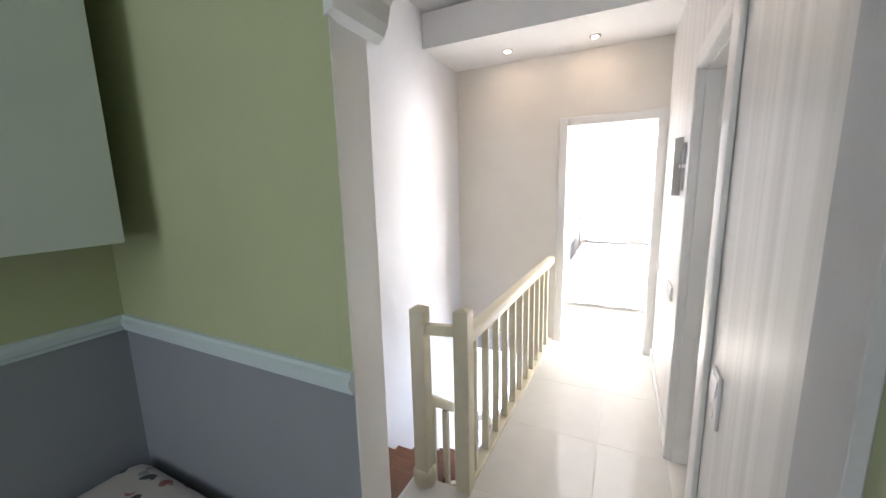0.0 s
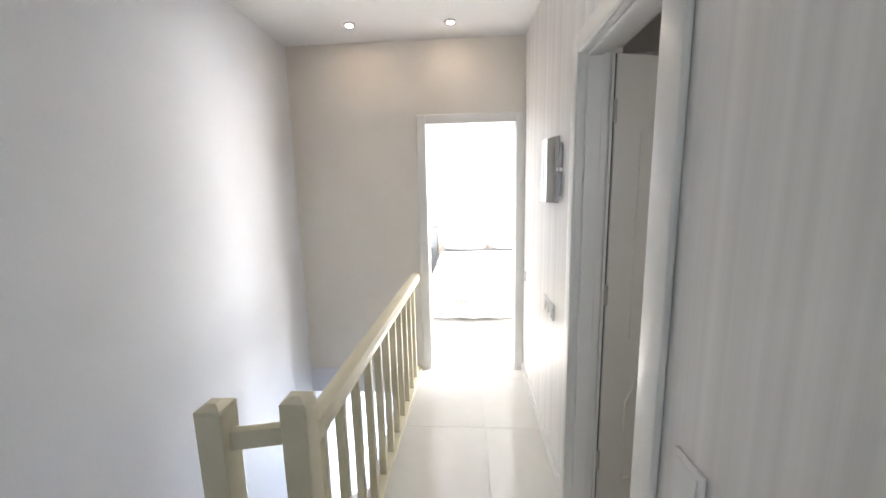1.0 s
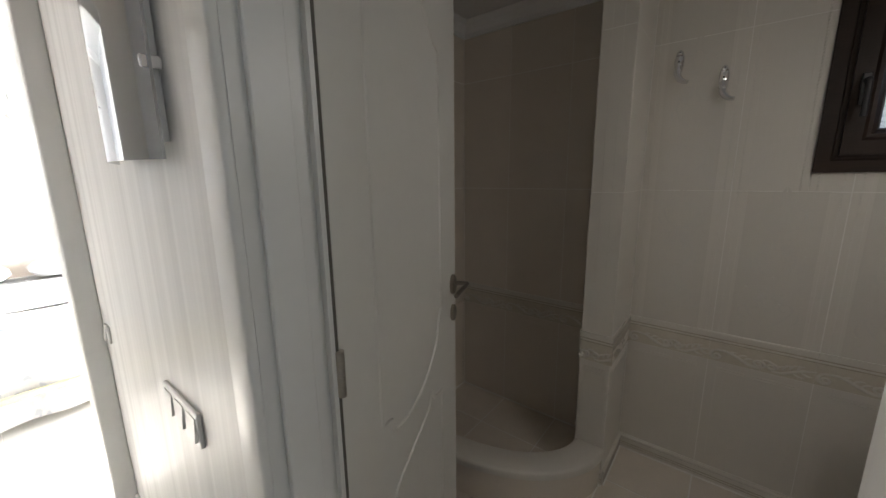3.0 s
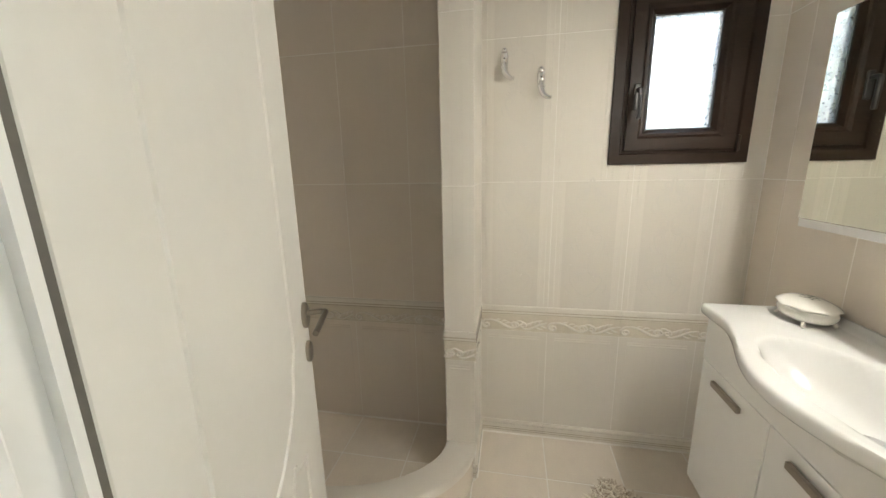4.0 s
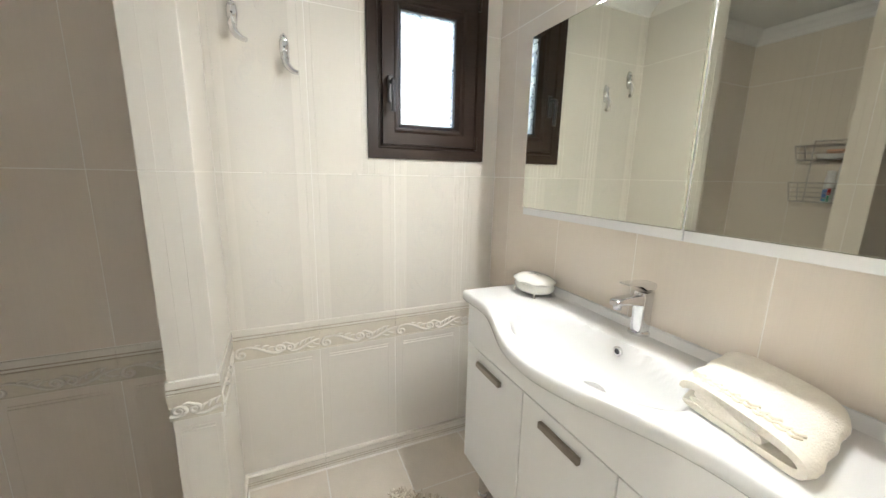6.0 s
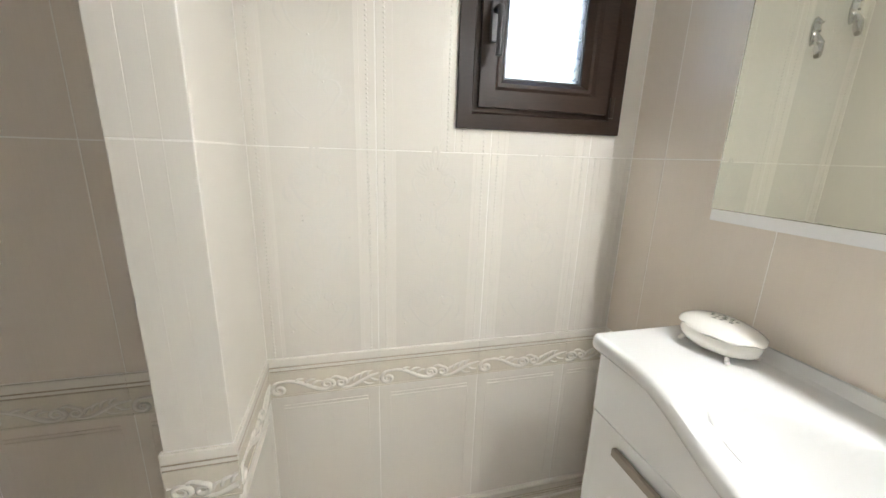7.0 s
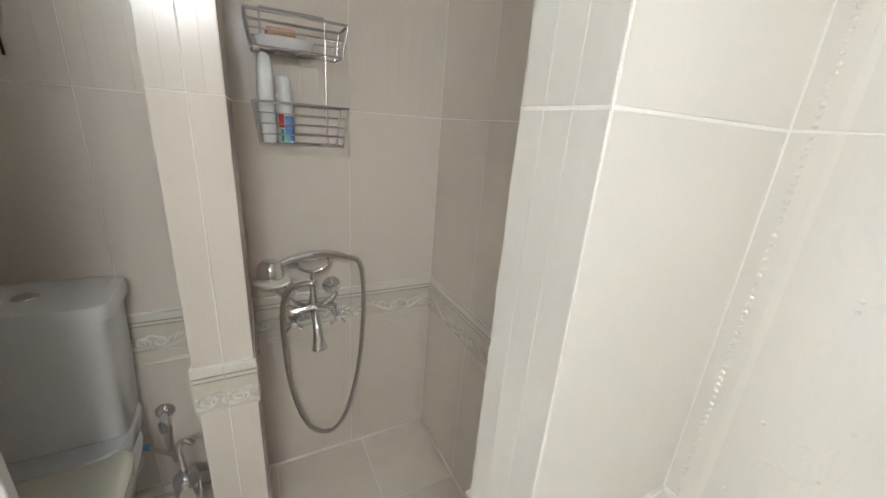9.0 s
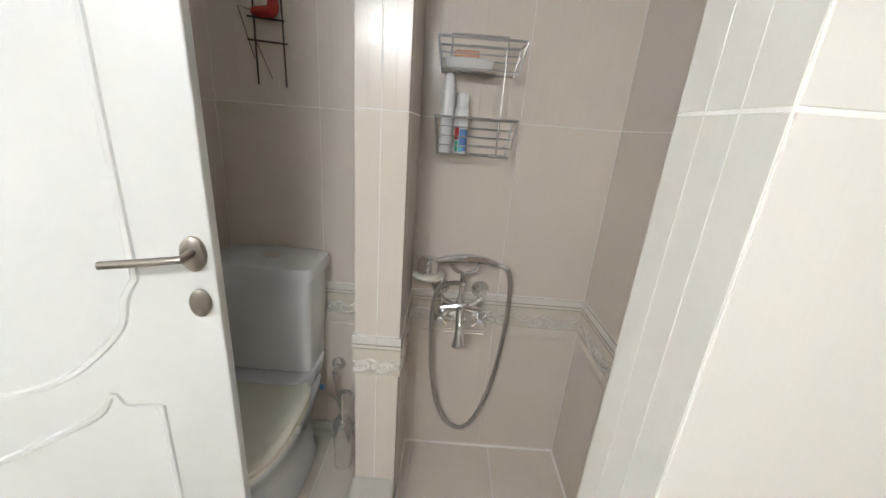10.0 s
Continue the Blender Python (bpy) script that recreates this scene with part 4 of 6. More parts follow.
rows = []
for i in range(49):
    x = VX0 + 0.010 + (VX1 - VX0 - 0.020) * i / 48
    zt = under(0.634 - front_of(x)) - 0.001
    rows.append([(x, 0.613, 0.686), (x, 0.634, 0.686), (x, 0.634, zt), (x, 0.613, zt)])
part("apron", loft(bmesh.new(), rows), M_lacquer, van)


def basin():
    """The ceramic top: a deck with a wide oval bowl, a rolled front edge and its underside."""
    bm = bmesh.new()
    nx, ny = 96, 40
    grid = []
    steps = [0.0, 0.0015, 0.004, 0.007] + [0.011 + (VX1 - VX0 - 0.022) * i / nx for i in range(nx + 1)] + [VX1 - VX0 - e for e in (0.007, 0.004, 0.0015, 0.0)]
    for e in steps:
        x = VX0 + e
        roll = 0.0045 * max(0.0, 1 - min(e, VX1 - VX0 - e) / 0.007) ** 2
        yf = front_of(x)
        row = []
        for j in range(ny + 1):
            t = j / ny
            y = YS + 0.003 + (yf - YS - 0.003) * t
            r = math.hypot((x - VM) / 0.275, (y - 0.575) / 0.130)
            z = 0.893 - 0.010 * max(0.0, min(1.0, (1.35 - r) / 0.45)) ** 1.5
            if r < 1.0:
                q = 1 - r * r
                z -= 0.112 * (1 - (1 - min(1.0, q * 1.25)) ** 2) * (0.35 + 0.65 * q ** 0.25)
            back = max(0.0, 1 - (y - YS) / 0.022)
            z += 0.024 * min(1.0, back * 2.2) - roll
            row.append((x, y, z))
        for out, dz in ((0.005, -0.002), (0.009, -0.008), (0.010, -0.020)) + UNDER:
            row.append((x, yf + out - 0.6 * roll, 0.893 + dz - max(0.0, roll + dz / 6)))
        grid.append(row)
    rows = [[bm.verts.new(p) for p in r] for r in grid]
    for a, b in zip(rows, rows[1:]):
        for j in range(len(a) - 1):
            bm.faces.new((a[j], b[j], b[j + 1], a[j + 1]))
    for r in (rows[0], rows[-1]):
        for v in r[-4:]:
            v.co.z = max(v.co.z, 0.835)
        back = bm.verts.new((r[0].co.x, YS + 0.003, 0.835))
        front = r[:ny + 1 + 3 + 3]
        bm.faces.new(front + [back])
    bmesh.ops.recalc_face_normals(bm, faces=bm.faces)
    return bm


bas = thing("washbasin", (VM, 0.5, 0.85), "wide white ceramic basin with a curved front", "washbasin")
part("bowl", basin(), M_basin, bas, smooth=True)
bm = bmesh.new()
r = turned(bm, (VM - 0.015, 0.4535, 0.861), [(0.0075, 0.0), (0.0135, 0.002), (0.0135, 0.008), (0.0110, 0.010), (0.0080, 0.009), (0.0075, 0.004)], "y", 20)
part("overflow_ring", bm, M_chrome, bas, "chrome overflow ring", smooth=True)
part("overflow_hole", turned(bmesh.new(), (VM - 0.015, 0.4555, 0.861), [(0, 0.0), (0.008, 0.001), (0.008, 0.003), (0, 0.003)], "y", 16), M_black, bas)
part("drain_plug", turned(bmesh.new(), (VM - 0.03, 0.56, 0.772), [(0, 0), (0.036, 0), (0.036, 0.008), (0.033, 0.011), (0.016, 0.0125), (0, 0.013)], "z", 28), M_drain, bas, "domed steel drain plug", smooth=True)

TY = 0.364
tap = thing("basin_tap", (VM, TY, 0.889), "square chrome single-lever basin tap", "tap")
part("base_ring", turned(bmesh.new(), (VM, TY, 0.889), [(0, 0), (0.030, 0), (0.030, 0.012), (0.026, 0.015), (0, 0.015)], "z", 28), M_chrome, tap, smooth=True)


def squared(cx, cy, hx, hy, z, n=20, p=5.0):
    return [(cx + hx * math.copysign(abs(math.cos(a)) ** (2 / p), math.cos(a)), cy + hy * math.copysign(abs(math.sin(a)) ** (2 / p), math.sin(a)), z) for a in [2 * math.pi * k / n for k in range(n)]]


def blade(rows):
    """A flat rounded bar along y: rows of y, z, half width, half height."""
    return loft(bmesh.new(), [[(VM + hx * math.copysign(abs(math.cos(a)) ** 0.42, math.cos(a)), y, z + hz * math.copysign(abs(math.sin(a)) ** 0.42, math.sin(a))) for a in [2 * math.pi * k / 16 for k in range(16)]] for y, z, hx, hz in rows])


part("column", loft(bmesh.new(), [squared(VM, TY, 0.0225, 0.0235, 0.902, p=3), squared(VM, TY, 0.0195, 0.0215, 0.94, p=4), squared(VM, TY, 0.0195, 0.022, 0.99), squared(VM, TY, 0.0195, 0.021, 1.016)]), M_chrome, tap, smooth=True)
sp = part("spout", blade(((TY, 0.990, 0.0185, 0.019), (TY + 0.04, 0.996, 0.0175, 0.014), (TY + 0.08, 0.998, 0.0165, 0.010), (TY + 0.108, 0.997, 0.016, 0.009), (TY + 0.114, 0.995, 0.014, 0.007))), M_chrome, tap, smooth=True)
part("aerator", turned(bmesh.new(), (VM, TY + 0.098, 0.977), [(0, 0), (0.011, 0), (0.012, 0.014), (0, 0.014)], "z", 16), M_chrome, sp, smooth=True)
part("lever", blade(((TY - 0.028, 1.030, 0.016, 0.008), (TY - 0.020, 1.031, 0.0192, 0.012), (TY + 0.012, 1.034, 0.0192, 0.0125), (TY + 0.035, 1.041, 0.0185, 0.006), (TY + 0.078, 1.046, 0.017, 0.0035), (TY + 0.084, 1.046, 0.015, 0.0028))), M_chrome, tap, smooth=True)

# soap box on the basin deck
sb = thing("soap_box", (1.190, 0.425, 0.893), "small oval white porcelain box with scalloped lid and feet", "trinket box")


def lobed(cx, cy, rx, ry, z, lobes=0.0, n=64):
    return [(cx + rx * (1 + lobes * math.cos(8 * a)) * math.cos(a), cy + ry * (1 + lobes * math.cos(8 * a)) * math.sin(a), z) for a in [2 * math.pi * k / n for k in range(n)]]


SX, SY = 1.190, 0.425
M_ivory = surface("ivory_porcelain", (0.80, 0.785, 0.73), 0.12, var=0.01, fine=20, bump=0.0, coat=0.3)
part("dish", loft(bmesh.new(), [lobed(SX, SY, a, b, z, l) for a, b, z, l in ((0.044, 0.033, 0.9030, 0.0), (0.062, 0.047, 0.9045, 0.006), (0.076, 0.058, 0.911, 0.012), (0.083, 0.064, 0.920, 0.014), (0.084, 0.0645, 0.930, 0.014), (0.080, 0.061, 0.940, 0.012), (0.074, 0.055, 0.9425, 0.01))]), M_ivory, sb, smooth=True)
wave = [[(p[0], p[1], p[2] + w * math.cos(8 * 2 * math.pi * k / 64)) for k, p in enumerate(lobed(SX, SY, a, b, z, l))] for a, b, z, l, w in ((0.074, 0.055, 0.943, 0.01, 0.0), (0.086, 0.0665, 0.9445, 0.016, -0.0015), (0.0895, 0.0695, 0.9465, 0.02, -0.002), (0.0885, 0.0685, 0.949, 0.02, -0.0018), (0.081, 0.062, 0.9535, 0.012, -0.001), (0.072, 0.054, 0.959, 0.008, 0), (0.058, 0.043, 0.9645, 0.004, 0), (0.040, 0.029, 0.9685, 0, 0), (0.020, 0.014, 0.9705, 0, 0), (0.004, 0.003, 0.971, 0, 0))]
lid = part("lid", loft(bmesh.new(), wave), M_ivory, sb, smooth=True)
M_posy = surface("painted_posy", (0.20, 0.21, 0.18), 0.34, var=0.5, scale=120, fine=300, bump=0.0)
rnd = random.Random(12)
for k in range(14):
    a, d = 2.4 * k, 0.030 * math.sqrt(k / 14)
    part("painted_flower", turned(bmesh.new(), (SX + d * math.cos(a), SY + 0.72 * d * math.sin(a), 0.9708 - 1.45 * d * d), [(0, 0), (rnd.uniform(0.0035, 0.006), 0.0004), (0.003, 0.0011), (0, 0.0013)], "z", 7), M_posy, lid)
for dx, dy in ((0.046, 0.034), (-0.046, 0.034), (0.046, -0.034), (-0.046, -0.034)):
    part("foot", tube(bmesh.new(), arc([(SX + dx * 0.92, SY + dy * 0.92, 0.912), (SX + dx * 1.18, SY + dy * 1.18, 0.906), (SX + dx * 1.22, SY + dy * 1.22, 0.900), (SX + dx * 1.34, SY + dy * 1.34, 0.8985)], 4), 0.005, 8, True), M_ivory, sb, smooth=True)

# folded towel
tw = thing("towel", (0.43, 0.48, 0.893), "folded cream terry towel with an embroidered band", "towel")


def folded(line, half, y0, y1, ny=14):
    """A thick cloth folded over itself: its section runs along line (x, up), drawn along y."""
    pts = arc([(x, 0, z) for x, z in line], 6)
    n = len(pts)
    left, right = [], []
    for k, p in enumerate(pts):
        d = (pts[min(k + 1, n - 1)] - pts[max(k - 1, 0)]).normalized()
        s = Vector((-d.z, 0, d.x)) * half * (0.45 if k in (0, n - 1) else 0.8 if k in (1, n - 2) else 1.0)
        left.append(p + s)
        right.append(p - s)
    ring = left + right[::-1]
    rows = []
    for i in range(ny + 1):
        t = i / ny
        end = 1 - 0.07 * abs(2 * t - 1) ** 8
        y = y0 + (y1 - y0) * t
        rows.append([(0.43 + (q.x - 0.43) * end - 0.04 * (t - 1.0) + 0.002 * math.sin(19 * t + 30 * q.z), y - 0.19 * (q.x - 0.345) + 0.003 * math.sin(14 * q.x + 60 * q.z), 0.8935 + max(0.0, q.z) * (0.94 + 0.06 * math.sin(3 + 5 * t))) for q in ring])
    return loft(bmesh.new(), rows)


part("fold", folded([(0.520, 0.0185), (0.45, 0.0185), (0.395, 0.0195), (0.388, 0.0225), (0.397, 0.0260), (0.45, 0.0300), (0.512, 0.0300)], 0.0058, 0.37, 0.604), M_towel, tw, "inner folds of the towel", smooth=True)
part("outer_fold", folded([(0.533, 0.0065), (0.43, 0.0065), (0.345, 0.0068), (0.323, 0.0150), (0.329, 0.0300), (0.358, 0.0400), (0.42, 0.0440), (0.48, 0.0438), (0.515, 0.0425), (0.537, 0.0345), (0.539, 0.0265)], 0.0072, 0.366, 0.607), M_towel, tw, smooth=True)
bm = bmesh.new()
for k in range(11):
    for s in (0.0, 0.012):
        u = 0.352 + 0.0165 * k
        c = (u + 0.008, 0.565 + s + 0.004 * (k % 2) - 0.19 * (u - 0.345), 0.8935 + 0.0512 * (0.985 if u > 0.45 else 1) - 0.2 * max(0.0, 0.42 - u) ** 1.35)
        tube(bm, arc([(c[0] - 0.008, c[1] - 0.004, c[2]), (c[0], c[1] + 0.005, c[2] + 0.001), (c[0] + 0.009, c[1] - 0.002, c[2])], 3), 0.0034, 6)
M_silk = surface("cream_embroidery_silk", (0.86, 0.80, 0.66), 0.45, var=0.05, scale=30, fine=300, bump=0.1)
part("embroidery", bm, M_silk, tw, "raised embroidered band", smooth=True)

# mirror cabinet with lamp
mc = thing("mirror_cabinet", (VM, YS, 1.18), "white mirror cabinet with two mirrored doors", "mirror cabinet")
part("body", cube(0.306, 1.250, YS + 0.001, 0.438, 1.186, 1.784, 0.002, 1), M_lacquer, mc)
for a, b in ((0.652, 1.249), (0.307, 0.649)):
    d = part("door", cube(a, b, 0.439, 0.454, 1.185, 1.785, 0.001, 1), M_lacquer, mc)
    part("mirror", cube(a + 0.001, b - 0.001, 0.4542, 0.458, 1.210, 1.784, 0.0025, 1), M_mirror, d, "clear mirror glass")
ml = thing("mirror_lamp", (VM, 0.42, 1.79), "slim lit lamp bar on chrome brackets", "wall lamp")
part("bracket", tube(bmesh.new(), arc([(VM, 0.38, 1.785), (VM, 0.385, 1.812), (VM, 0.44, 1.822), (VM, 0.478, 1.822)], 4), 0.007, 10), M_chrome, ml, "chrome bracket", smooth=True)
part("bar", cube(VM - 0.225, VM + 0.225, 0.462, 0.494, 1.818, 1.834, 0.003, 2), M_chrome, ml, "chrome lamp housing")
part("diffuser", cube(VM - 0.222, VM + 0.222, 0.465, 0.491, 1.8085, 1.8178, 0.002, 1), M_led, ml, "glowing white diffuser")

# shaggy rug
def shag():
    """Thousands of short bent yarn tufts over a slanted rectangle."""
    rnd = random.Random(5)
    vs, fs = [], []
    ca, cb = Vector((-0.80, 0.60, 0)), Vector((-0.60, -0.80, 0))
    corner = Vector((1.39, 0.915, 0))
    for _ in range(8600):
        a, b = rnd.random() * 0.47, rnd.random() * 0.60
        p = corner + ca * a + cb * b + Vector((0, 0, 0.006))
        h, lean, az = 0.022 + 0.016 * rnd.random(), 0.012 + 0.02 * rnd.random(), rnd.random() * 6.283
        d = Vector((math.cos(az), math.sin(az), 0))
        s = Vector((-d.y, d.x, 0))
        base = len(vs)
        for t, r in ((0, 0.0034), (0.55, 0.0046), (1.0, 0.0032)):
            c = p + d * lean * t * t + Vector((0, 0, h * (t - 0.25 * t * t)))
            for ang in (0, 2.09, 4.19):
                vs.append(c + (d * math.cos(ang) + s * math.sin(ang)) * r)
        for k in (0, 3):
            for i in range(3):
                fs.append((base + k + i, base + k + (i + 1) % 3, base + k + 3 + (i + 1) % 3, base + k + 3 + i))
        fs.append((base + 6, base + 7, base + 8))
    me = bpy.data.meshes.new("shag")
    me.from_pydata(vs, [], fs)
    return me


rug = thing("rug", (1.1, 0.9, 0), "shaggy beige and brown bath mat on the tiles", "bath mat")
bm = bmesh.new()
q = [Vector((1.39, 0.915, 0)) + Vector((-0.80, 0.60, 0)) * a + Vector((-0.60, -0.80, 0)) * b for a, b in ((0, 0), (0.47, 0), (0.47, 0.60), (0, 0.60))]
loft(bm, [[(p.x, p.y, z) for p in q] for z in (0.0005, 0.007)])
part("backing", bm, M_rug, rug)
pm = shag()
M_yarn = bpy.data.materials.new("shag_yarn")
M_yarn.use_nodes = True
nt = M_yarn.node_tree
isl = nt.nodes.new("ShaderNodeNewGeometry").outputs["Random Per Island"]
ramp = nt.nodes.new("ShaderNodeValToRGB")
ramp.color_ramp.elements[0].color, ramp.color_ramp.elements[1].color = (0.42, 0.33, 0.245, 1), (0.95, 0.89, 0.79, 1)
nt.links.new(isl, ramp.inputs[0])
nt.links.new(ramp.outputs[0], nt.nodes["Principled BSDF"].inputs["Base Color"])
nt.nodes["Principled BSDF"].inputs["Roughness"].default_value = 0.95
pm.materials.append(M_yarn)
pile = new("shag", pm)
pile.parent = rug
pile.matrix_local = WHERE[rug.name].inverted()
tagged(pile, kind="stuff")

# shower mixer on the north wall
sm = thing("shower_mixer", (1.19, YB, 0.70), "old-style chrome shower mixer with cross handles and hose", "shower mixer")
YM = 2.385
for x in (1.118, 1.262):
    part("escutcheon", turned(bmesh.new(), (x, YB - 0.004, 0.735), [(0, -0.030), (0.012, -0.028), (0.020, -0.014), (0.031, -0.006), (0.033, 0.0), (0, 0.0)], "y", 24), M_chrome, sm, smooth=True)
    part("inlet", tube(bmesh.new(), arc([(x, YB - 0.025, 0.735), (x, YM + 0.01, 0.733), (x + (0.01 if x < 1.19 else -0.01), YM, 0.722), (1.19 + (x - 1.19) * 0.45, YM, 0.705)], 4), 0.011, 12), M_chrome, sm, smooth=True)
    hx = 1.19 + (x - 1.19) * 0.93
    hb = part("cross_handle", turned(bmesh.new(), (hx, YM - 0.055, 0.675), [(0, -0.010), (0.010, -0.008), (0.012, 0.0), (0.010, 0.012), (0.013, 0.03), (0.011, 0.055), (0, 0.055)], "y", 16), M_chrome, sm, smooth=True)
    for k in range(4):
        a = math.pi / 4 + math.pi / 2 * k
        e = (hx + 0.030 * math.cos(a), YM - 0.050, 0.675 + 0.030 * math.sin(a))
        part("spoke", tube(bmesh.new(), [(hx, YM - 0.050, 0.675), ((hx + e[0]) / 2, YM - 0.05, (0.675 + e[2]) / 2), e, (hx + 0.034 * math.cos(a), YM - 0.05, 0.675 + 0.034 * math.sin(a))], 0.004, 8, True, [0.005, 0.0035, 0.006, 0.003]), M_chrome, hb, smooth=True)
for hx in (1.123, 1.257):
    part("porcelain_button", turned(bmesh.new(), (hx, YM - 0.070, 0.675), [(0, 0), (0.006, 0.001), (0.009, 0.005), (0.009, 0.008), (0, 0.008)], "y", 16), M_ceramic, sm, "white porcelain button", smooth=True)
part("porcelain_button", turned(bmesh.new(), (1.19, YM - 0.026, 0.700), [(0, 0), (0.008, 0.001), (0.010, 0.004), (0.010, 0.008), (0, 0.008)], "y", 16), M_ceramic, sm, "white porcelain button", smooth=True)
part("body", tube(bmesh.new(), [(1.118, YM, 0.688), (1.135, YM, 0.69), (1.16, YM, 0.695), (1.19, YM, 0.70), (1.22, YM, 0.695), (1.245, YM, 0.69), (1.262, YM, 0.688)], 0.015, 14, True, [0.013, 0.016, 0.014, 0.020, 0.014, 0.016, 0.013]), M_chrome, sm, smooth=True)
part("column", turned(bmesh.new(), (1.19, YM, 0.70), [(0.017, 0), (0.013, 0.03), (0.009, 0.04), (0.009, 0.075), (0.014, 0.08), (0.014, 0.09), (0.008, 0.095), (0.008, 0.125), (0, 0.126)], "z", 16), M_chrome, sm, smooth=True)
part("spout", tube(bmesh.new(), arc([(1.19, YM, 0.70), (1.19, YM - 0.035, 0.685), (1.192, YM - 0.065, 0.64), (1.194, YM - 0.078, 0.585)], 5), 0.012, 16, True, [0.011 + 0.0004 * k + (0.008 * max(0, k - 11) / 4) for k in range(16)]), M_chrome, sm, "flared chrome spout", smooth=True)
part("cradle", tube(bmesh.new(), arc([(1.15, YM, 0.862), (1.155, YM, 0.838), (1.19, YM, 0.822), (1.235, YM, 0.838), (1.24, YM, 0.862)], 5), 0.006, 10), M_chrome, sm, smooth=True)
hs = part("handset", tube(bmesh.new(), arc([(1.090, YM - 0.014, 0.862), (1.15, YM - 0.004, 0.874), (1.22, YM, 0.878), (1.27, YM, 0.872), (1.30, YM, 0.862)], 4), 0.012, 14, True, [0.010, 0.011, 0.013, 0.014, 0.014, 0.015, 0.016, 0.016, 0.015, 0.014, 0.014, 0.013, 0.013, 0.012, 0.011, 0.010, 0.010]), M_chrome, sm, "chrome hand shower", smooth=True)
part("shower_head", turned(bmesh.new(), (1.071, YM - 0.015, 0.822), [(0, 0), (0.036, 0.0), (0.039, 0.006), (0.038, 0.024), (0.033, 0.044), (0.022, 0.055), (0, 0.058)], "z", 26), M_chrome, hs, smooth=True)
part("face_plate", turned(bmesh.new(), (1.073, YM - 0.016, 0.806), [(0, 0), (0.048, 0.0), (0.054, 0.005), (0.054, 0.011), (0.047, 0.0155), (0, 0.0158)], "z", 26), M_seat, hs, "ivory shower face", smooth=True)
hose_pts = arc([(1.30, YM, 0.862), (1.345, YM + 0.01, 0.835), (1.362, YM + 0.02, 0.73), (1.358, YM + 0.02, 0.55), (1.335, YM + 0.02, 0.36), (1.285, YM + 0.02, 0.19), (1.225, YM + 0.02, 0.145), (1.155, YM + 0.02, 0.21), (1.11, YM + 0.02, 0.38), (1.095, YM + 0.015, 0.58), (1.097, YM, 0.70), (1.115, YM - 0.02, 0.775), (1.155, YM - 0.02, 0.792), (1.19, YM - 0.005, 0.785)], 26)
part("hose", tube(bmesh.new(), hose_pts, 0.008, 8, True, [0.0086 if k % 2 else 0.0074 for k in range(len(hose_pts))]), M_steel, sm, "ribbed metal shower hose", smooth=True)

# wire rack with bottles
M_wire = surface("plated_wire", (0.52, 0.50, 0.48), 0.33, 1.0, var=0.1, fine=200, bump=0.0)
rack = thing("shower_rack", (1.18, YB, 1.2), "two-tier plated wire shower rack on the tiles", "shower rack")


def basket(x0, x1, y0, y1, z0, z1, bars, name):
    bm = bmesh.new()
    s = 0.012
    def loop(z, inset, r):
        a = [(x0 + inset, y0 + inset, z), (x1 - inset, y0 + inset, z), (x1 - inset, y1, z), (x0 + inset, y1, z)]
        for i in range(4):
            tube(bm, [a[i], a[(i + 1) % 4]], r, 6)
    loop(z1, 0, 0.0035)
    for k in range(bars):
        loop(z0 + (z1 - z0) * k / bars, s * (1 - k / bars), 0.0018)
    loop(z0, s, 0.0028)
    for k in range(5):
        x = x0 + s + (x1 - x0 - 2 * s) * k / 4
        tube(bm, [(x, y0 + s, z0), (x, y1, z0)], 0.0016, 6)
    for x in (x0, x1):
        i = s if x == x0 else -s
        tube(bm, [(x + i, y0 + s, z0), (x, y0, z1)], 0.003, 6)
        tube(bm, [(x + i, y1, z0), (x, y1, z1)], 0.003, 6)
    return part(name, bm, M_wire, rack, smooth=True)


basket(1.062, 1.302, 2.352, YB - 0.006, 1.212, 1.318, 4, "lower_basket")
basket(1.058, 1.302, 2.348, YB - 0.006, 1.446, 1.522, 2, "upper_basket")
bm = bmesh.new()
for x in (1.095, 1.262):
    tube(bm, [(x, YB - 0.005, 1.212), (x, YB - 0.005, 1.552)], 0.003, 6)
tube(bm, [(1.095, YB - 0.005, 1.552), (1.262, YB - 0.005, 1.552)], 0.003, 6)
part("back_loop", bm, M_wire, rack, smooth=True)
wb = thing("shampoo_bottle", (1.096, 2.405, 1.214), "tall white shampoo bottle standing in the rack", "bottle")
part("bottle_body", loft(bmesh.new(), [squared(1.096, 2.405, a, b, z, 20, 2.6) for a, b, z in ((0.017, 0.014, 1.2145), (0.020, 0.017, 1.222), (0.021, 0.018, 1.33), (0.020, 0.017, 1.40), (0.014, 0.012, 1.432), (0.006, 0.005, 1.44))]), M_plastic, wb, smooth=True)
fb = thing("foam_can", (1.140, 2.398, 1.214), "white foam can with a coloured printed band", "spray can")
part("can", turned(bmesh.new(), (1.140, 2.398, 1.2145), [(0, 0), (0.020, 0.001), (0.0215, 0.005), (0.0215, 0.125), (0.018, 0.132), (0, 0.133)], "z", 24), M_plastic, fb, smooth=True)
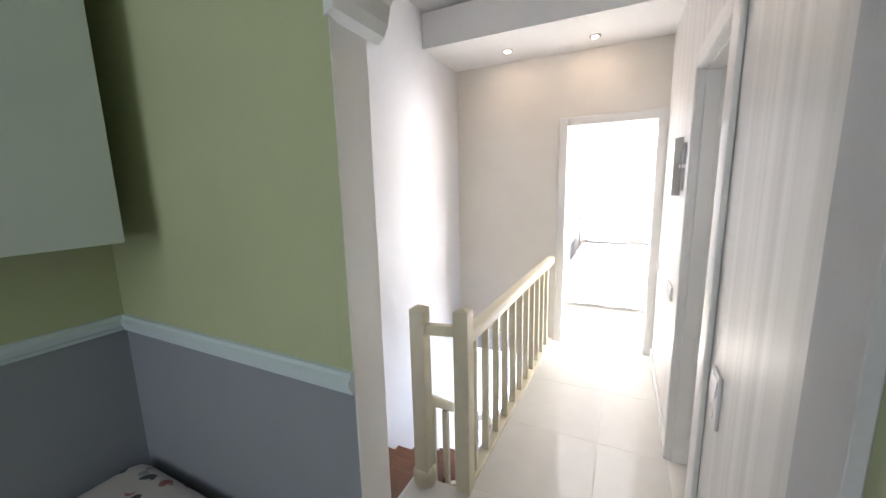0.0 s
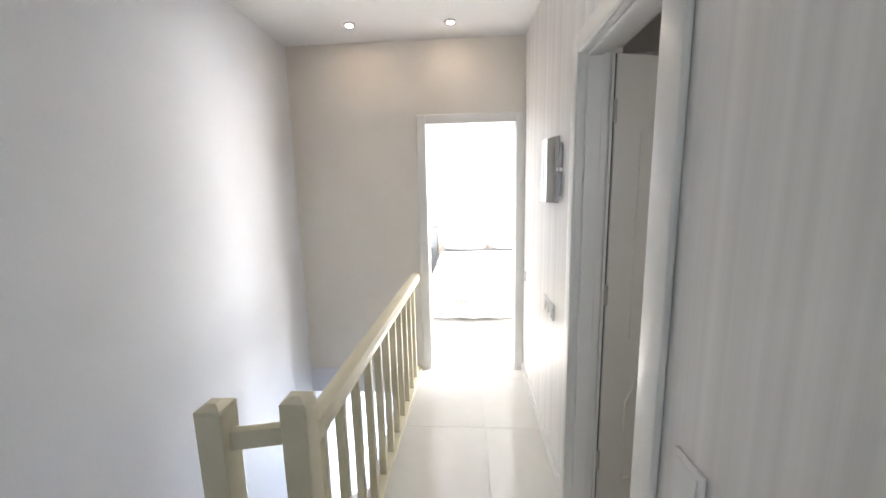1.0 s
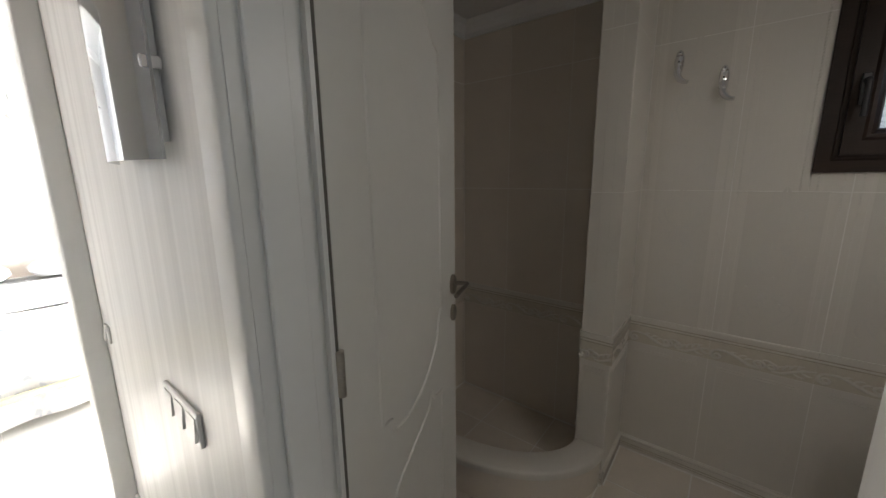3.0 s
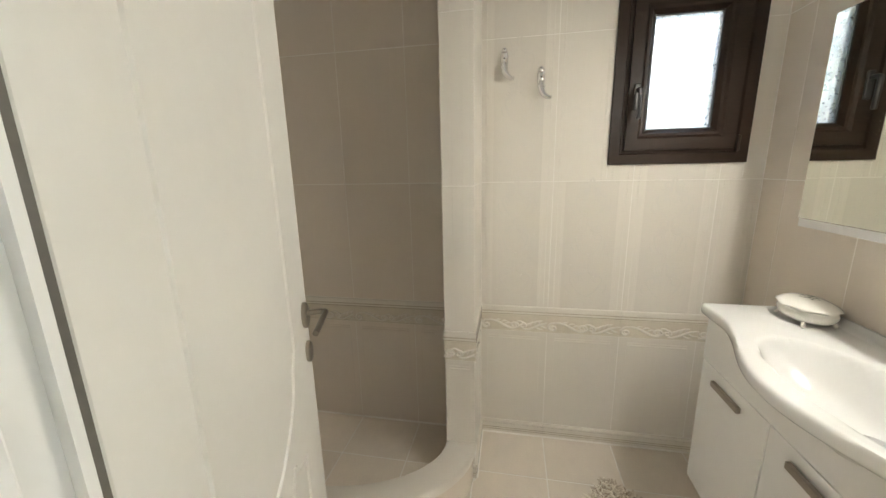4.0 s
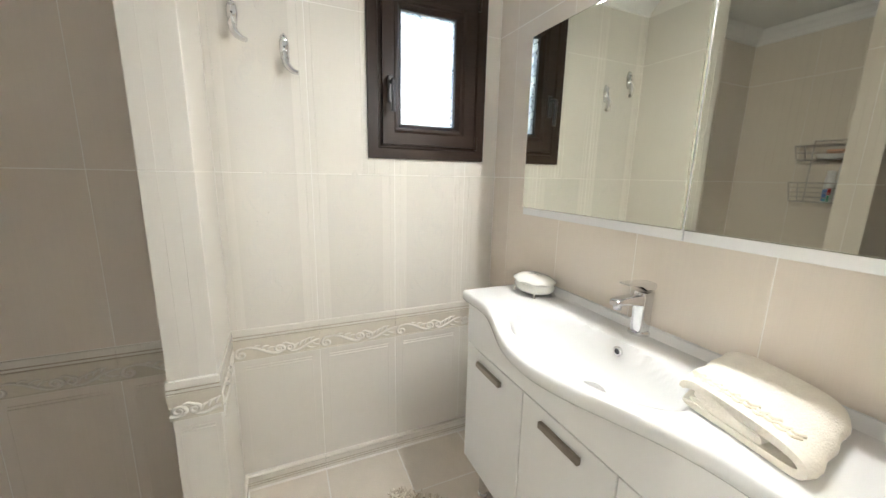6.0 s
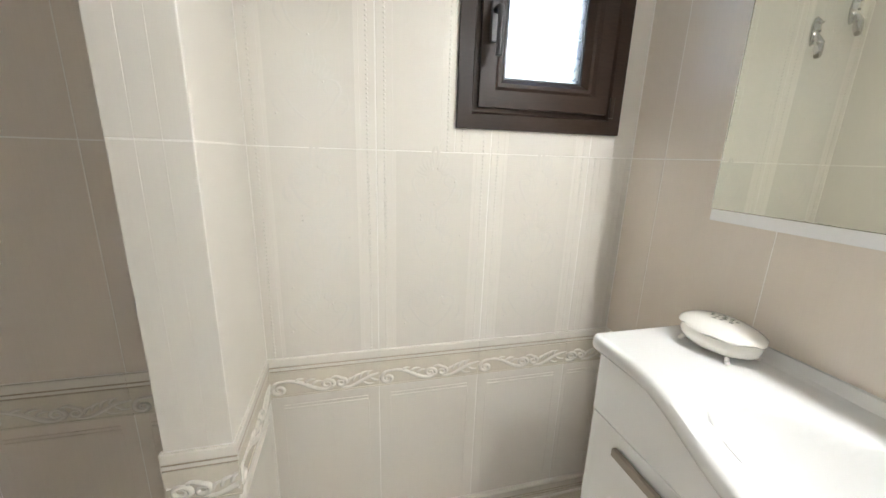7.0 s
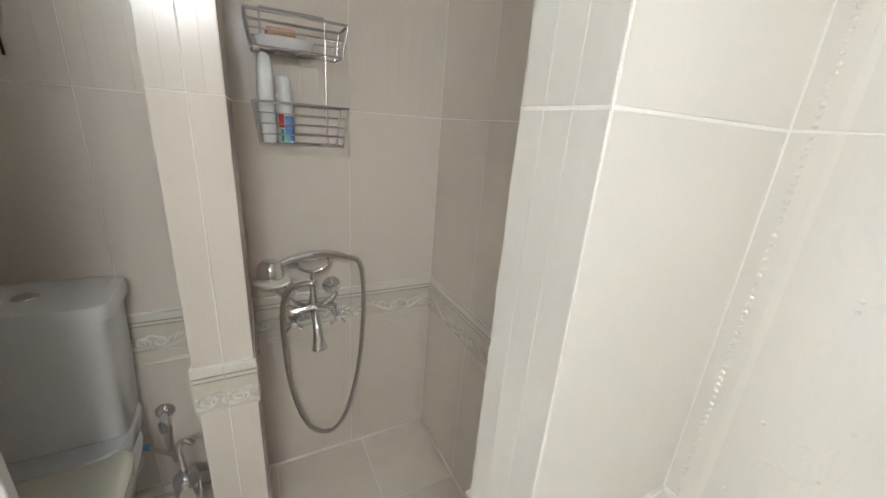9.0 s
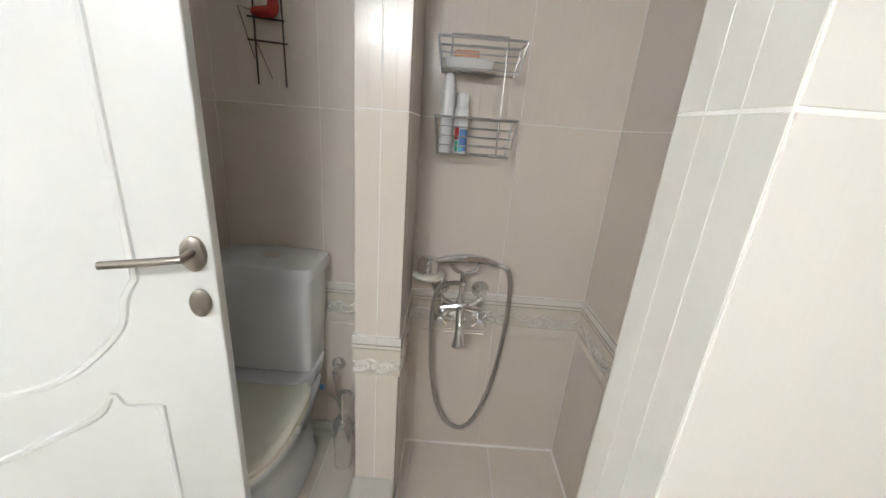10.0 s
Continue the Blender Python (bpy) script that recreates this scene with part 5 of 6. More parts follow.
for nm, ink, a0, a1, z0, z1 in (("blue_print", (0.16, 0.28, 0.62), -1.75, 0.4, 1.222, 1.286), ("red_print", (0.58, 0.05, 0.05), -2.5, -1.8, 1.256, 1.290), ("green_print", (0.06, 0.42, 0.26), -2.3, -1.85, 1.220, 1.252), ("cyan_print", (0.15, 0.52, 0.60), -1.7, -1.2, 1.219, 1.240)):
    bm = bmesh.new()
    rr = 0.0223 if nm == "cyan_print" else 0.0219
    loft(bm, [[(1.140 + rr * math.cos(a0 + (a1 - a0) * k / 12), 2.398 + rr * math.sin(a0 + (a1 - a0) * k / 12), z) for k in range(13)] for z in (z0, (z0 + z1) / 2, z1)], closed=False)
    part(nm, bm, surface(nm + "_ink", ink, 0.36, var=0.08, fine=200, bump=0.0), fb, nm.replace("_", " ") + " patch on the can", smooth=True)
part("cap", turned(bmesh.new(), (1.140, 2.398, 1.347), [(0, 0), (0.0175, 0), (0.0178, 0.032), (0.015, 0.038), (0, 0.039)], "z", 20), M_plastic, fb, smooth=True)
sd = thing("soap_dish", (1.15, 2.402, 1.448), "pale plastic soap dish lying in the rack", "soap dish")
part("dish", loft(bmesh.new(), [squared(1.15, 2.402, a, b, z, 24, 2.6) for a, b, z in ((0.055, 0.034, 1.4485), (0.066, 0.042, 1.456), (0.072, 0.046, 1.474), (0.070, 0.044, 1.476))]), M_plastic, sd, smooth=True)
M_sponge = surface("peach_sponge", (0.72, 0.42, 0.29), 0.9, var=0.2, fine=200, bump=0.5)
spg = cube(1.105, 1.175, 2.375, 2.43, 1.4765, 1.497, 0.006, 3)
solo("sponge", spg, M_sponge, "peach bath sponge lying on the soap dish", "sponge", smooth=True)

# toilet
TX = 0.545
wc = thing("toilet", (TX, 2.2, 0), "white close-coupled toilet with its lid closed", "toilet")


def egg(cx, y0, y1, hw, z, n=36, p=2.3, back=1.0):
    """A plan outline: round in front (y0), squarer behind (y1)."""
    cy = y0 + (y1 - y0) * 0.5
    out = []
    for k in range(n):
        a = 2 * math.pi * k / n
        c, s = math.cos(a), math.sin(a)
        e = 2 / p if s < 0 else 2 / (p + 1.6 * back)
        out.append((cx + hw * math.copysign(abs(c) ** e, c), cy + (y1 - y0) / 2 * math.copysign(abs(s) ** e, s), z))
    return out


part("bowl", loft(bmesh.new(), [egg(TX, a, b, w, z) for a, b, w, z in ((2.05, 2.44, 0.125, 0.0), (2.03, 2.44, 0.130, 0.02), (2.04, 2.44, 0.115, 0.06), (2.03, 2.44, 0.112, 0.15), (1.97, 2.43, 0.135, 0.25), (1.90, 2.42, 0.162, 0.33), (1.872, 2.42, 0.174, 0.375), (1.872, 2.42, 0.174, 0.392), (1.90, 2.40, 0.15, 0.396))]), M_ceramic, wc, smooth=True)
part("tank_shelf", loft(bmesh.new(), [egg(TX, 2.22, 2.45, w, z, p=4) for w, z in ((0.115, 0.33), (0.150, 0.38), (0.155, 0.44), (0.150, 0.447))]), M_ceramic, wc, smooth=True)
part("seat", loft(bmesh.new(), [egg(TX, a, 2.27, w, z, back=2) for a, w, z in ((1.868, 0.172, 0.397), (1.861, 0.177, 0.401), (1.861, 0.177, 0.410), (1.866, 0.173, 0.414))]), M_seat, wc, "ivory plastic seat", smooth=True)
part("lid", loft(bmesh.new(), [egg(TX, a, 2.272, w, z, back=2) for a, w, z in ((1.868, 0.172, 0.4155), (1.861, 0.178, 0.419), (1.861, 0.178, 0.429), (1.868, 0.172, 0.434), (1.885, 0.158, 0.437), (1.95, 0.10, 0.440), (2.02, 0.02, 0.441))]), M_seat, wc, "ivory plastic lid, closed", smooth=True)
for s in (-1, 1):
    part("seat_hinge", turned(bmesh.new(), (TX + s * 0.08 - 0.02, 2.285, 0.418), [(0, 0), (0.011, 0.001), (0.011, 0.039), (0, 0.04)], "x", 12), M_seat, wc, smooth=True)
    part("bumper", turned(bmesh.new(), (TX + s * 0.176, 2.09 if s > 0 else 1.95, 0.395), [(0, -0.008), (0.011, -0.006), (0.011, 0.006), (0, 0.008)], "x", 12), M_plastic, wc, smooth=True)
bm = bmesh.new()
loft(bm, [squared(TX + 0.003, (y0 + 2.448) / 2, hw, (2.448 - y0) / 2, z, 28, 9) for hw, y0, z in ((0.140, 2.285, 0.447), (0.143, 2.280, 0.452), (0.158, 2.266, 0.70), (0.162, 2.262, 0.800))])
part("tank", bm, M_ceramic, wc, smooth=True)
part("tank_lid", loft(bmesh.new(), [squared(TX + 0.003, (y0 + 2.452) / 2, hw, (2.452 - y0) / 2, z, 28, 9) for hw, y0, z in ((0.164, 2.260, 0.801), (0.172, 2.252, 0.803), (0.173, 2.251, 0.832), (0.170, 2.254, 0.842), (0.150, 2.27, 0.845))]), M_ceramic, wc, smooth=True)
bm = turned(bmesh.new(), (TX + 0.01, 2.352, 0.8445), [(0, 0.007), (0.014, 0.006), (0.022, 0.004), (0.024, 0.0), (0, -0.001)], "z", 24)
part("flush_button", bm, M_chrome, wc, "chrome flush button", smooth=True)

# brush holder, valve and hose
bh = thing("toilet_brush", (0.788, 2.325, 0), "polished steel toilet brush holder on the floor", "toilet brush")
part("holder", turned(bmesh.new(), (0.788, 2.325, 0), [(0, 0.0005), (0.033, 0.001), (0.035, 0.004), (0.035, 0.190), (0.0358, 0.192), (0.0358, 0.196), (0.035, 0.198), (0.033, 0.214), (0.024, 0.226), (0.010, 0.230), (0, 0.2305)], "z", 30), M_chrome, bh, smooth=True)
part("handle", tube(bmesh.new(), arc([(0.788, 2.325, 0.229), (0.787, 2.325, 0.27), (0.784, 2.325, 0.315), (0.790, 2.322, 0.345), (0.808, 2.318, 0.352), (0.824, 2.315, 0.338)], 5), 0.0085, 12), M_chrome, bh, "hooked chrome handle", smooth=True)
vl = thing("angle_valve", (0.735, YB, 0.36), "chrome angle valve with a braided hose on the wall", "valve")
part("rosette", turned(bmesh.new(), (0.737, YB - 0.001, 0.365), [(0, -0.016), (0.014, -0.015), (0.026, -0.006), (0.028, 0), (0, 0)], "y", 22), M_chrome, vl, smooth=True)
part("valve_body", tube(bmesh.new(), [(0.737, YB - 0.01, 0.365), (0.737, YB - 0.045, 0.365), (0.736, YB - 0.06, 0.36)], 0.010, 12), M_chrome, vl, smooth=True)
part("knob", turned(bmesh.new(), (0.736, YB - 0.05, 0.325), [(0, 0), (0.010, 0.001), (0.012, 0.02), (0.009, 0.034), (0, 0.035)], "z", 14), M_chrome, vl, smooth=True)
part("braided_hose", tube(bmesh.new(), arc([(0.738, YB - 0.05, 0.33), (0.742, YB - 0.05, 0.25), (0.752, YB - 0.05, 0.20), (0.760, YB - 0.06, 0.225), (0.730, YB - 0.08, 0.275), (0.690, YB - 0.10, 0.335)], 8), 0.0062, 10), M_steel, vl, "braided steel hose", smooth=True)
M_blue = surface("blue_plastic", (0.16, 0.38, 0.62), 0.35, var=0.05, fine=60, bump=0.0)
part("hose_collar", tube(bmesh.new(), [(0.702, YB - 0.093, 0.318), (0.690, YB - 0.10, 0.335)], 0.0095, 12), M_blue, vl, "blue hose collar", smooth=True)

# pedal bin in the corner
pb = thing("waste_bin", (0.252, 2.36, 0), "small dark waste bin in the corner behind the toilet", "waste bin")
part("bucket", turned(bmesh.new(), (0.252, 2.36, 0), [(0, 0.0005), (0.062, 0.001), (0.066, 0.01), (0.074, 0.22), (0, 0.221)], "z", 28), M_black, pb, smooth=True)
part("lid", turned(bmesh.new(), (0.252, 2.36, 0.2215), [(0, 0), (0.077, 0.001), (0.077, 0.012), (0.06, 0.026), (0.03, 0.032), (0, 0.033)], "z", 28), M_black, pb, smooth=True)

# wire wall ornament
M_iron = surface("dark_iron_wire", (0.06, 0.045, 0.04), 0.45, 0.7, var=0.2, fine=150, bump=0.1)
M_red = surface("red_glaze", (0.42, 0.035, 0.025), 0.20, var=0.25, scale=60, fine=150, bump=0.05)
wo = thing("wall_ornament", (0.55, YB, 1.5), "dark wire ladder ornament with a small red figure", "ornament")
for a, b, c in (((0.510, 1.370), (0.508, 1.72), "rail"), ((0.596, 1.366), (0.590, 1.72), "rail"), ((0.486, 1.492), (0.606, 1.486), "rung"), ((0.490, 1.553), (0.600, 1.546), "rung"), ((0.494, 1.66), (0.600, 1.655), "rung")):
    part(c, tube(bmesh.new(), [(a[0], YB - 0.016, a[1]), ((a[0] + b[0]) / 2 + 0.001, YB - 0.016, (a[1] + b[1]) / 2), (b[0], YB - 0.016, b[1])], 0.0028, 8), M_iron, wo, smooth=True)
part("rod", tube(bmesh.new(), [(0.508, YB - 0.02, 1.50), (0.556, YB - 0.024, 1.392), (0.557, YB - 0.024, 1.389)], 0.0015, 6, True, [0.0015, 0.0015, 0.003]), M_iron, wo)
part("rod", tube(bmesh.new(), [(0.508, YB - 0.03, 1.566), (0.472, YB - 0.03, 1.575), (0.506, YB - 0.02, 1.44)], 0.0014, 6), M_iron, wo)
part("nail", tube(bmesh.new(), [(0.549, YB, 1.665), (0.549, YB - 0.018, 1.665)], 0.003, 8), M_iron, wo)
bm = tube(bmesh.new(), arc([(0.515, YB - 0.032, 1.563), (0.545, YB - 0.034, 1.562), (0.572, YB - 0.034, 1.566), (0.576, YB - 0.03, 1.592), (0.575, YB - 0.03, 1.622)], 4), 0.015, 12, True, [0.010, 0.012, 0.013, 0.014, 0.015, 0.016, 0.016, 0.017, 0.018, 0.017, 0.016, 0.015, 0.014, 0.013, 0.013, 0.013, 0.008])
part("red_figure", bm, M_red, wo, "small glossy red bent figure", smooth=True)

# ---- hall things ----
# stairs: a wooden landing corner and flight going down along the stair wall
stairs = thing("staircase", (-1.5, 1.0, 0), "brown wooden staircase going down beside the landing", "staircase")
part("landing", cube(XL, -1.2, YK + 0.15, 1.02, -0.05, -0.004, 0.006, 2), M_wood, stairs, "brown wooden corner step")
for k in range(12):
    y0 = 1.0 + 0.24 * k
    part("tread", cube(XL, -1.14, y0, y0 + 0.27, -0.18 * (k + 1) - 0.035, -0.18 * (k + 1), 0.006, 2), M_wood, stairs, "brown wooden tread")
    part("riser", cube(XL, -1.14, y0 + 0.004, y0 + 0.02, -0.18 * (k + 1) + 0.0005, -0.18 * k - 0.036), M_stairwall, stairs)
part("nosing", cube(-1.206, -1.192, YK + 0.15, 1.03, -0.06, 0.001, 0.003, 2), M_trim, stairs, "white edge strip of the landing")

# landing balustrade
bal = thing("balustrade", (-0.925, 2.0, 0), "cream lacquered wooden balustrade along the landing", "balustrade")
RX, SKEW = -0.925, 0.052      # the rail runs slightly aslant


def newel(x, y, z0, z1, h, name="newel_post", foot=False):
    bm = cube(x - h, x + h, y - h, y + h, z0, z1, 0.004, 2)
    loft(bm, [[(x + sx * h * s, y + sy * h * s, z) for sx, sy in ((-1, -1), (1, -1), (1, 1), (-1, 1))] for s, z in ((1.0, z1 + 0.0005), (0.93, z1 + 0.006), (0.35, z1 + 0.018))])
    n = part(name, bm, M_cream, bal)
    if foot:
        part("collar", turned(bmesh.new(), (x, y, z0), [(0, 0), (0.056, 0.0), (0.060, 0.010), (0.060, 0.06), (0.054, 0.078), (0.044, 0.085), (0, 0.0855)], "z", 28), M_cream, n, "turned collar at the foot", smooth=True)


newel(RX + 0.0, 1.045, -0.02, 0.928, 0.037)
newel(-1.134, 1.005, 0.0005, 0.928, 0.037, foot=True)


def rail(p, q, w, name="handrail"):
    """A handrail of rounded section from p to q."""
    p, q = Vector(p), Vector(q)
    d = (q - p).normalized()
    s = d.cross(Vector((0, 0, 1))).normalized()
    u = s.cross(d)
    sec = [(-0.5, -0.5), (0.5, -0.5), (0.56, -0.1), (0.56, 0.1), (0.42, 0.42), (0.15, 0.5), (-0.15, 0.5), (-0.42, 0.42), (-0.56, 0.1), (-0.56, -0.1)]
    part(name, loft(bmesh.new(), [[a + s * (w[0] * x) + u * (w[1] * z) for x, z in sec] for a in (p, q)]), M_cream, bal, smooth=True)


rail((RX, 1.08, 0.800), (RX + SKEW, YF - 0.004, 0.800), (0.066, 0.062))
rail((-1.10, 1.01, 0.835), (RX - 0.036, 1.04, 0.835), (0.034, 0.055), "short_rail")
part("foot_rail", loft(bmesh.new(), [[(x + a, y, z) for a, z in ((-0.026, 0.0), (0.03, 0.0), (0.03, 0.019), (0.027, 0.022), (-0.023, 0.022), (-0.026, 0.019))] for x, y in ((RX, 1.08), (RX + SKEW, YF - 0.004))]), M_cream, bal)
for k in range(11):
    y = 1.161 + 0.1695 * k
    bx = RX + SKEW * (y - 1.08) / (YF - 1.084)
    part("baluster", cube(bx - 0.018, bx + 0.018, y - 0.014, y + 0.014, 0.022, 0.772, 0.003, 1), M_cream, bal)
rail((-1.134, 1.05, 0.44), (-1.134, 2.75, -0.86), (0.050, 0.055), "stair_handrail")
for k in range(9):
    y = 1.10 + 0.16 * k
    zt = 0.44 - (y - 1.05) * 0.765 - 0.03
    part("stair_baluster", cube(-1.150, -1.118, y - 0.016, y + 0.016, zt - 0.62, zt, 0.003, 1), M_cream, bal)
part("stair_string", loft(bmesh.new(), [[(x, y, z + dz) for x, dz in ((-1.160, -0.30), (-1.108, -0.30), (-1.108, 0.0), (-1.160, 0.0))] for y, z in ((1.04, -0.06), (2.9, -1.48))]), M_cream, bal, "sloping string board")

# recessed spots
def spotlight(x, y):
    t = thing("ceiling_spotlight", (x, y, HC), "small lit recessed spotlight with chrome ring", "ceiling light", group="recessed spots over the landing")
    part("ring", turned(bmesh.new(), (x, y, HC - 0.008), [(0.026, 0.0), (0.040, 0.001), (0.044, 0.006), (0.044, 0.0078), (0.026, 0.0078)], "z", 26), M_chrome, t, smooth=True)
    part("bulb", turned(bmesh.new(), (x, y, HC - 0.0125), [(0, 0.0), (0.016, 0.001), (0.023, 0.004), (0, 0.0044)], "z", 20), M_spot, t, "glowing halogen bulb", smooth=True)
    lamp("spot_light", "SPOT", look((x, y, HC - 0.02), (x, y - 1.2, 0)), 2.2, (1.0, 0.88, 0.74), spot=110)


spotlight(-1.215, 2.735)
spotlight(-0.545, 2.765)

# wall lamp with a curved glass shade
M_smoke = surface("grey_mirrored_glass", (0.50, 0.53, 0.56), 0.05, 0.9, var=0.03, fine=6, bump=0.0, spread=0.02)
wl = thing("wall_lamp", (0, 2.075, 1.57), "unlit wall lamp with a curved grey glass shade", "wall lamp")


def bowed(z0, z1, t):
    rings = []
    for z in (z0, z1):
        out, inn = [], []
        for k in range(19):
            a = -1 + 2 * k / 18
            x = -0.062 + 0.040 * a * a
            out.append((x, 2.075 + 0.162 * a, z))
            inn.append((x + t, 2.075 + 0.161 * a, z))
        rings.append(out + inn[::-1])
    return loft(bmesh.new(), rings)


part("shade", bowed(1.42, 1.728, 0.005), M_smoke, wl, smooth=True)
part("back_plate", cube(-0.016, -0.0005, 1.935, 2.215, 1.45, 1.70, 0.003, 2), M_plastic, wl)
for y in (1.919, 2.231):
    part("clip", cube(-0.032, -0.001, y - 0.004, y + 0.006, 1.565, 1.585, 0.002, 1), M_chrome, wl, "small chrome clip")


def switch_plate(y0, y1, z0, z1, count, vertical=False, socket=False):
    t = thing("light_switch", (0, (y0 + y1) / 2, (z0 + z1) / 2), "white plastic switch plate on the striped wallpaper", "light switch")
    part("plate", cube(-0.010, -0.0005, y0, y1, z0, z1, 0.003, 2), M_plastic, t)
    for k in range(count):
        a, b = (y0 + (y1 - y0) * k / count, y0 + (y1 - y0) * (k + 1) / count) if not vertical else (y0, y1)
        c, d = (z0, z1) if not vertical else (z0 + (z1 - z0) * k / count, z0 + (z1 - z0) * (k + 1) / count)
        if socket and k == 0:
            part("socket", turned(bmesh.new(), (-0.013, (a + b) / 2, (c + d) / 2), [(0.010, 0.006), (0.018, 0.001), (0.022, 0.0), (0.024, 0.004), (0, 0.0045)], "x", 24), M_plastic, t, "round wall socket", smooth=True)
        else:
            bm = loft(bmesh.new(), [[(x - 0.0098, y, z) for x, y, z in ((o0, a + 0.012, c + 0.014), (o0, b - 0.012, c + 0.014), (o1, b - 0.012, d - 0.014), (o1, a + 0.012, d - 0.014))] for o0, o1 in ((0.0, 0.0), (-0.007, -0.002))])
            part("rocker", bm, M_plastic, t)


switch_plate(2.005, 2.235, 0.80, 0.885, 3)
switch_plate(0.792, 0.888, 0.762, 0.931, 2, True, True)
switch_plate(2.90, 2.955, 0.79, 0.86, 1)

# ---- kids' room ----
arch = thing("arch_jamb", (-0.82, YK, 0), "white plastered jamb with a small corbel", "opening trim", "structure")
J0, J1 = (-0.802, YK - 0.001), (-0.836, YK + 0.155)
part("jamb_post", loft(bmesh.new(), [[(J0[0] - 0.004, J0[1] + 0.0015, z), (*J0, z), (*J1, z), (-0.8405, J1[1], z)] for z in (0, 2.88)]), M_white, arch)
for z0, z1, mt in ((0, 1.07, M_grey), (1.07, 2.88, M_green)):
    part("wall_return", loft(bmesh.new(), [[(-0.8398, YK, z), (J0[0] - 0.0035, YK, z), (-0.8398, J1[1] - 0.006, z)] for z in (z0, z1)]), mt, arch, "painted end of the wall")
prof = [(-0.809, 1.82), (-0.788, 1.832), (-0.776, 1.855), (-0.768, 1.89), (-0.745, 1.92), (-0.733, 2.155), (-0.809, 2.155)]
part("corbel", loft(bmesh.new(), [[(x, y, z) for x, z in prof] for y in (YK - 0.008, YK + 0.158)]), M_white, arch)
part("stair_side", cube(XL + 0.001, -0.841, YK + 0.1502, YK + 0.158, 0.0, 2.88), M_stairwall, arch, "white plaster on the stair side")
arch2 = thing("arch_pilaster", (0, 0.21, 0), "flat white pilaster ending the papered wall, its shade put into the colour", "opening trim", "structure")
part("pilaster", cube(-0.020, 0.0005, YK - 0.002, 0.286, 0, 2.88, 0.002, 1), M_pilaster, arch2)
crail = thing("chair_rail", (-1.4, YK, 1.06), "white moulded chair rail round the kids' room", "chair rail", "structure")
prof = [(0, 1.047), (0.010, 1.049), (0.012, 1.060), (0.020, 1.067), (0.022, 1.083), (0.013, 1.090), (0.010, 1.100), (0, 1.102)]
part("rail_length", loft(bmesh.new(), [[(x, YK - o, z) for o, z in prof] for x in (XK, -0.803)]), M_rail, crail)
part("rail_length", loft(bmesh.new(), [[(XK + o, y, z) for o, z in prof] for y in (YK, -3.1)]), M_rail, crail)
cabk = thing("wall_cabinet", (-1.6, -0.3, 1.373), "white wall cabinet hung above the bed", "wall cabinet")
part("carcass", cube(XK + 0.001, -1.491, -0.86, 0.056, 1.373, 2.35, 0.003, 1), M_cabinet, cabk)
for a, b in ((-0.400, 0.056), (-0.86, -0.404)):
    part("door", cube(-1.490, -1.472, a, b, 1.373, 2.35, 0.003, 2), M_cabinet, cabk)
kb2 = thing("kids_bed", (-1.3, -0.7, 0), "bed with a printed cotton cover in the corner", "bed")
part("base", cube(XK + 0.03, -0.95, -1.85, 0.10, 0.0, 0.38, 0.01, 2), M_lacquer, kb2)
M_print = printed("printed_cotton", (0.66, 0.60, 0.58), [(0.10, 0.10, 0.11), (0.40, 0.16, 0.14), (0.35, 0.35, 0.36), (0.62, 0.58, 0.57), (0.20, 0.12, 0.12)], 17)
part("mattress", cube(XK + 0.022, -0.94, -1.86, 0.126, 0.3805, 0.60, 0.06, 5), M_print, kb2, "cotton cover with dark and red prints", smooth=True)

# ---- bedroom ----
YW = 6.55
M_dado = surface("pale_dado_paint", (0.72, 0.745, 0.78), 0.6, var=0.03, fine=100, bump=0.05)
alc = thing("wall_panel", (-0.1, YW, 0), "white raised wall panels either side of the bed recess", "wall panelling", "structure")
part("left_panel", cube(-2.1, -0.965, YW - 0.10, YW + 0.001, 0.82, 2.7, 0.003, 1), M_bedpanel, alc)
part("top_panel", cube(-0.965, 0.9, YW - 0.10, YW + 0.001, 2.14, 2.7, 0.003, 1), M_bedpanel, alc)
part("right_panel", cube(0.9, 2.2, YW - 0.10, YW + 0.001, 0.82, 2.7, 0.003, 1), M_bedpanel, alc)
part("left_dado", cube(-2.1, -0.965, YW - 0.098, YW + 0.001, 0.0, 0.818), M_dado, alc, "pale blue-grey dado")
part("right_dado", cube(0.9, 2.2, YW - 0.098, YW + 0.001, 0.0, 0.818), M_dado, alc, "pale blue-grey dado")
part("dado_rail", cube(-2.1, -0.955, YW - 0.125, YW - 0.099, 0.79, 0.85, 0.008, 2), M_trim, alc)
cornice("cornice_bedroom", [(-2.1, YW - 0.1, 2.2, YW - 0.1, 0, -1), (-2.1, YF + 0.12, -2.1, YW, 1, 0)], 2.62, "white plaster cornice in the bedroom")
bed = thing("double_bed", (-0.1, 5.3, 0), "made double bed with white floral covers and yellow trim", "bed")
hb = bmesh.new()
pts = [(-0.93, 0.0), (-0.93, 0.84), (-0.90, 0.93), (-0.83, 0.96), (-0.72, 0.955), (-0.55, 0.985), (-0.30, 1.03), (-0.10, 1.045), (0.10, 1.03), (0.35, 0.985), (0.52, 0.955), (0.63, 0.96), (0.70, 0.93), (0.73, 0.84), (0.73, 0.0)]
loft(hb, [[(x, y, z) for x, z in pts] for y in (6.30, 6.36)])
M_board = surface("cream_painted_headboard", (0.66, 0.58, 0.50), 0.4, var=0.03, fine=30, bump=0.02)
head = part("headboard", hb, M_board, bed, "cream curved headboard")
bm = bmesh.new()
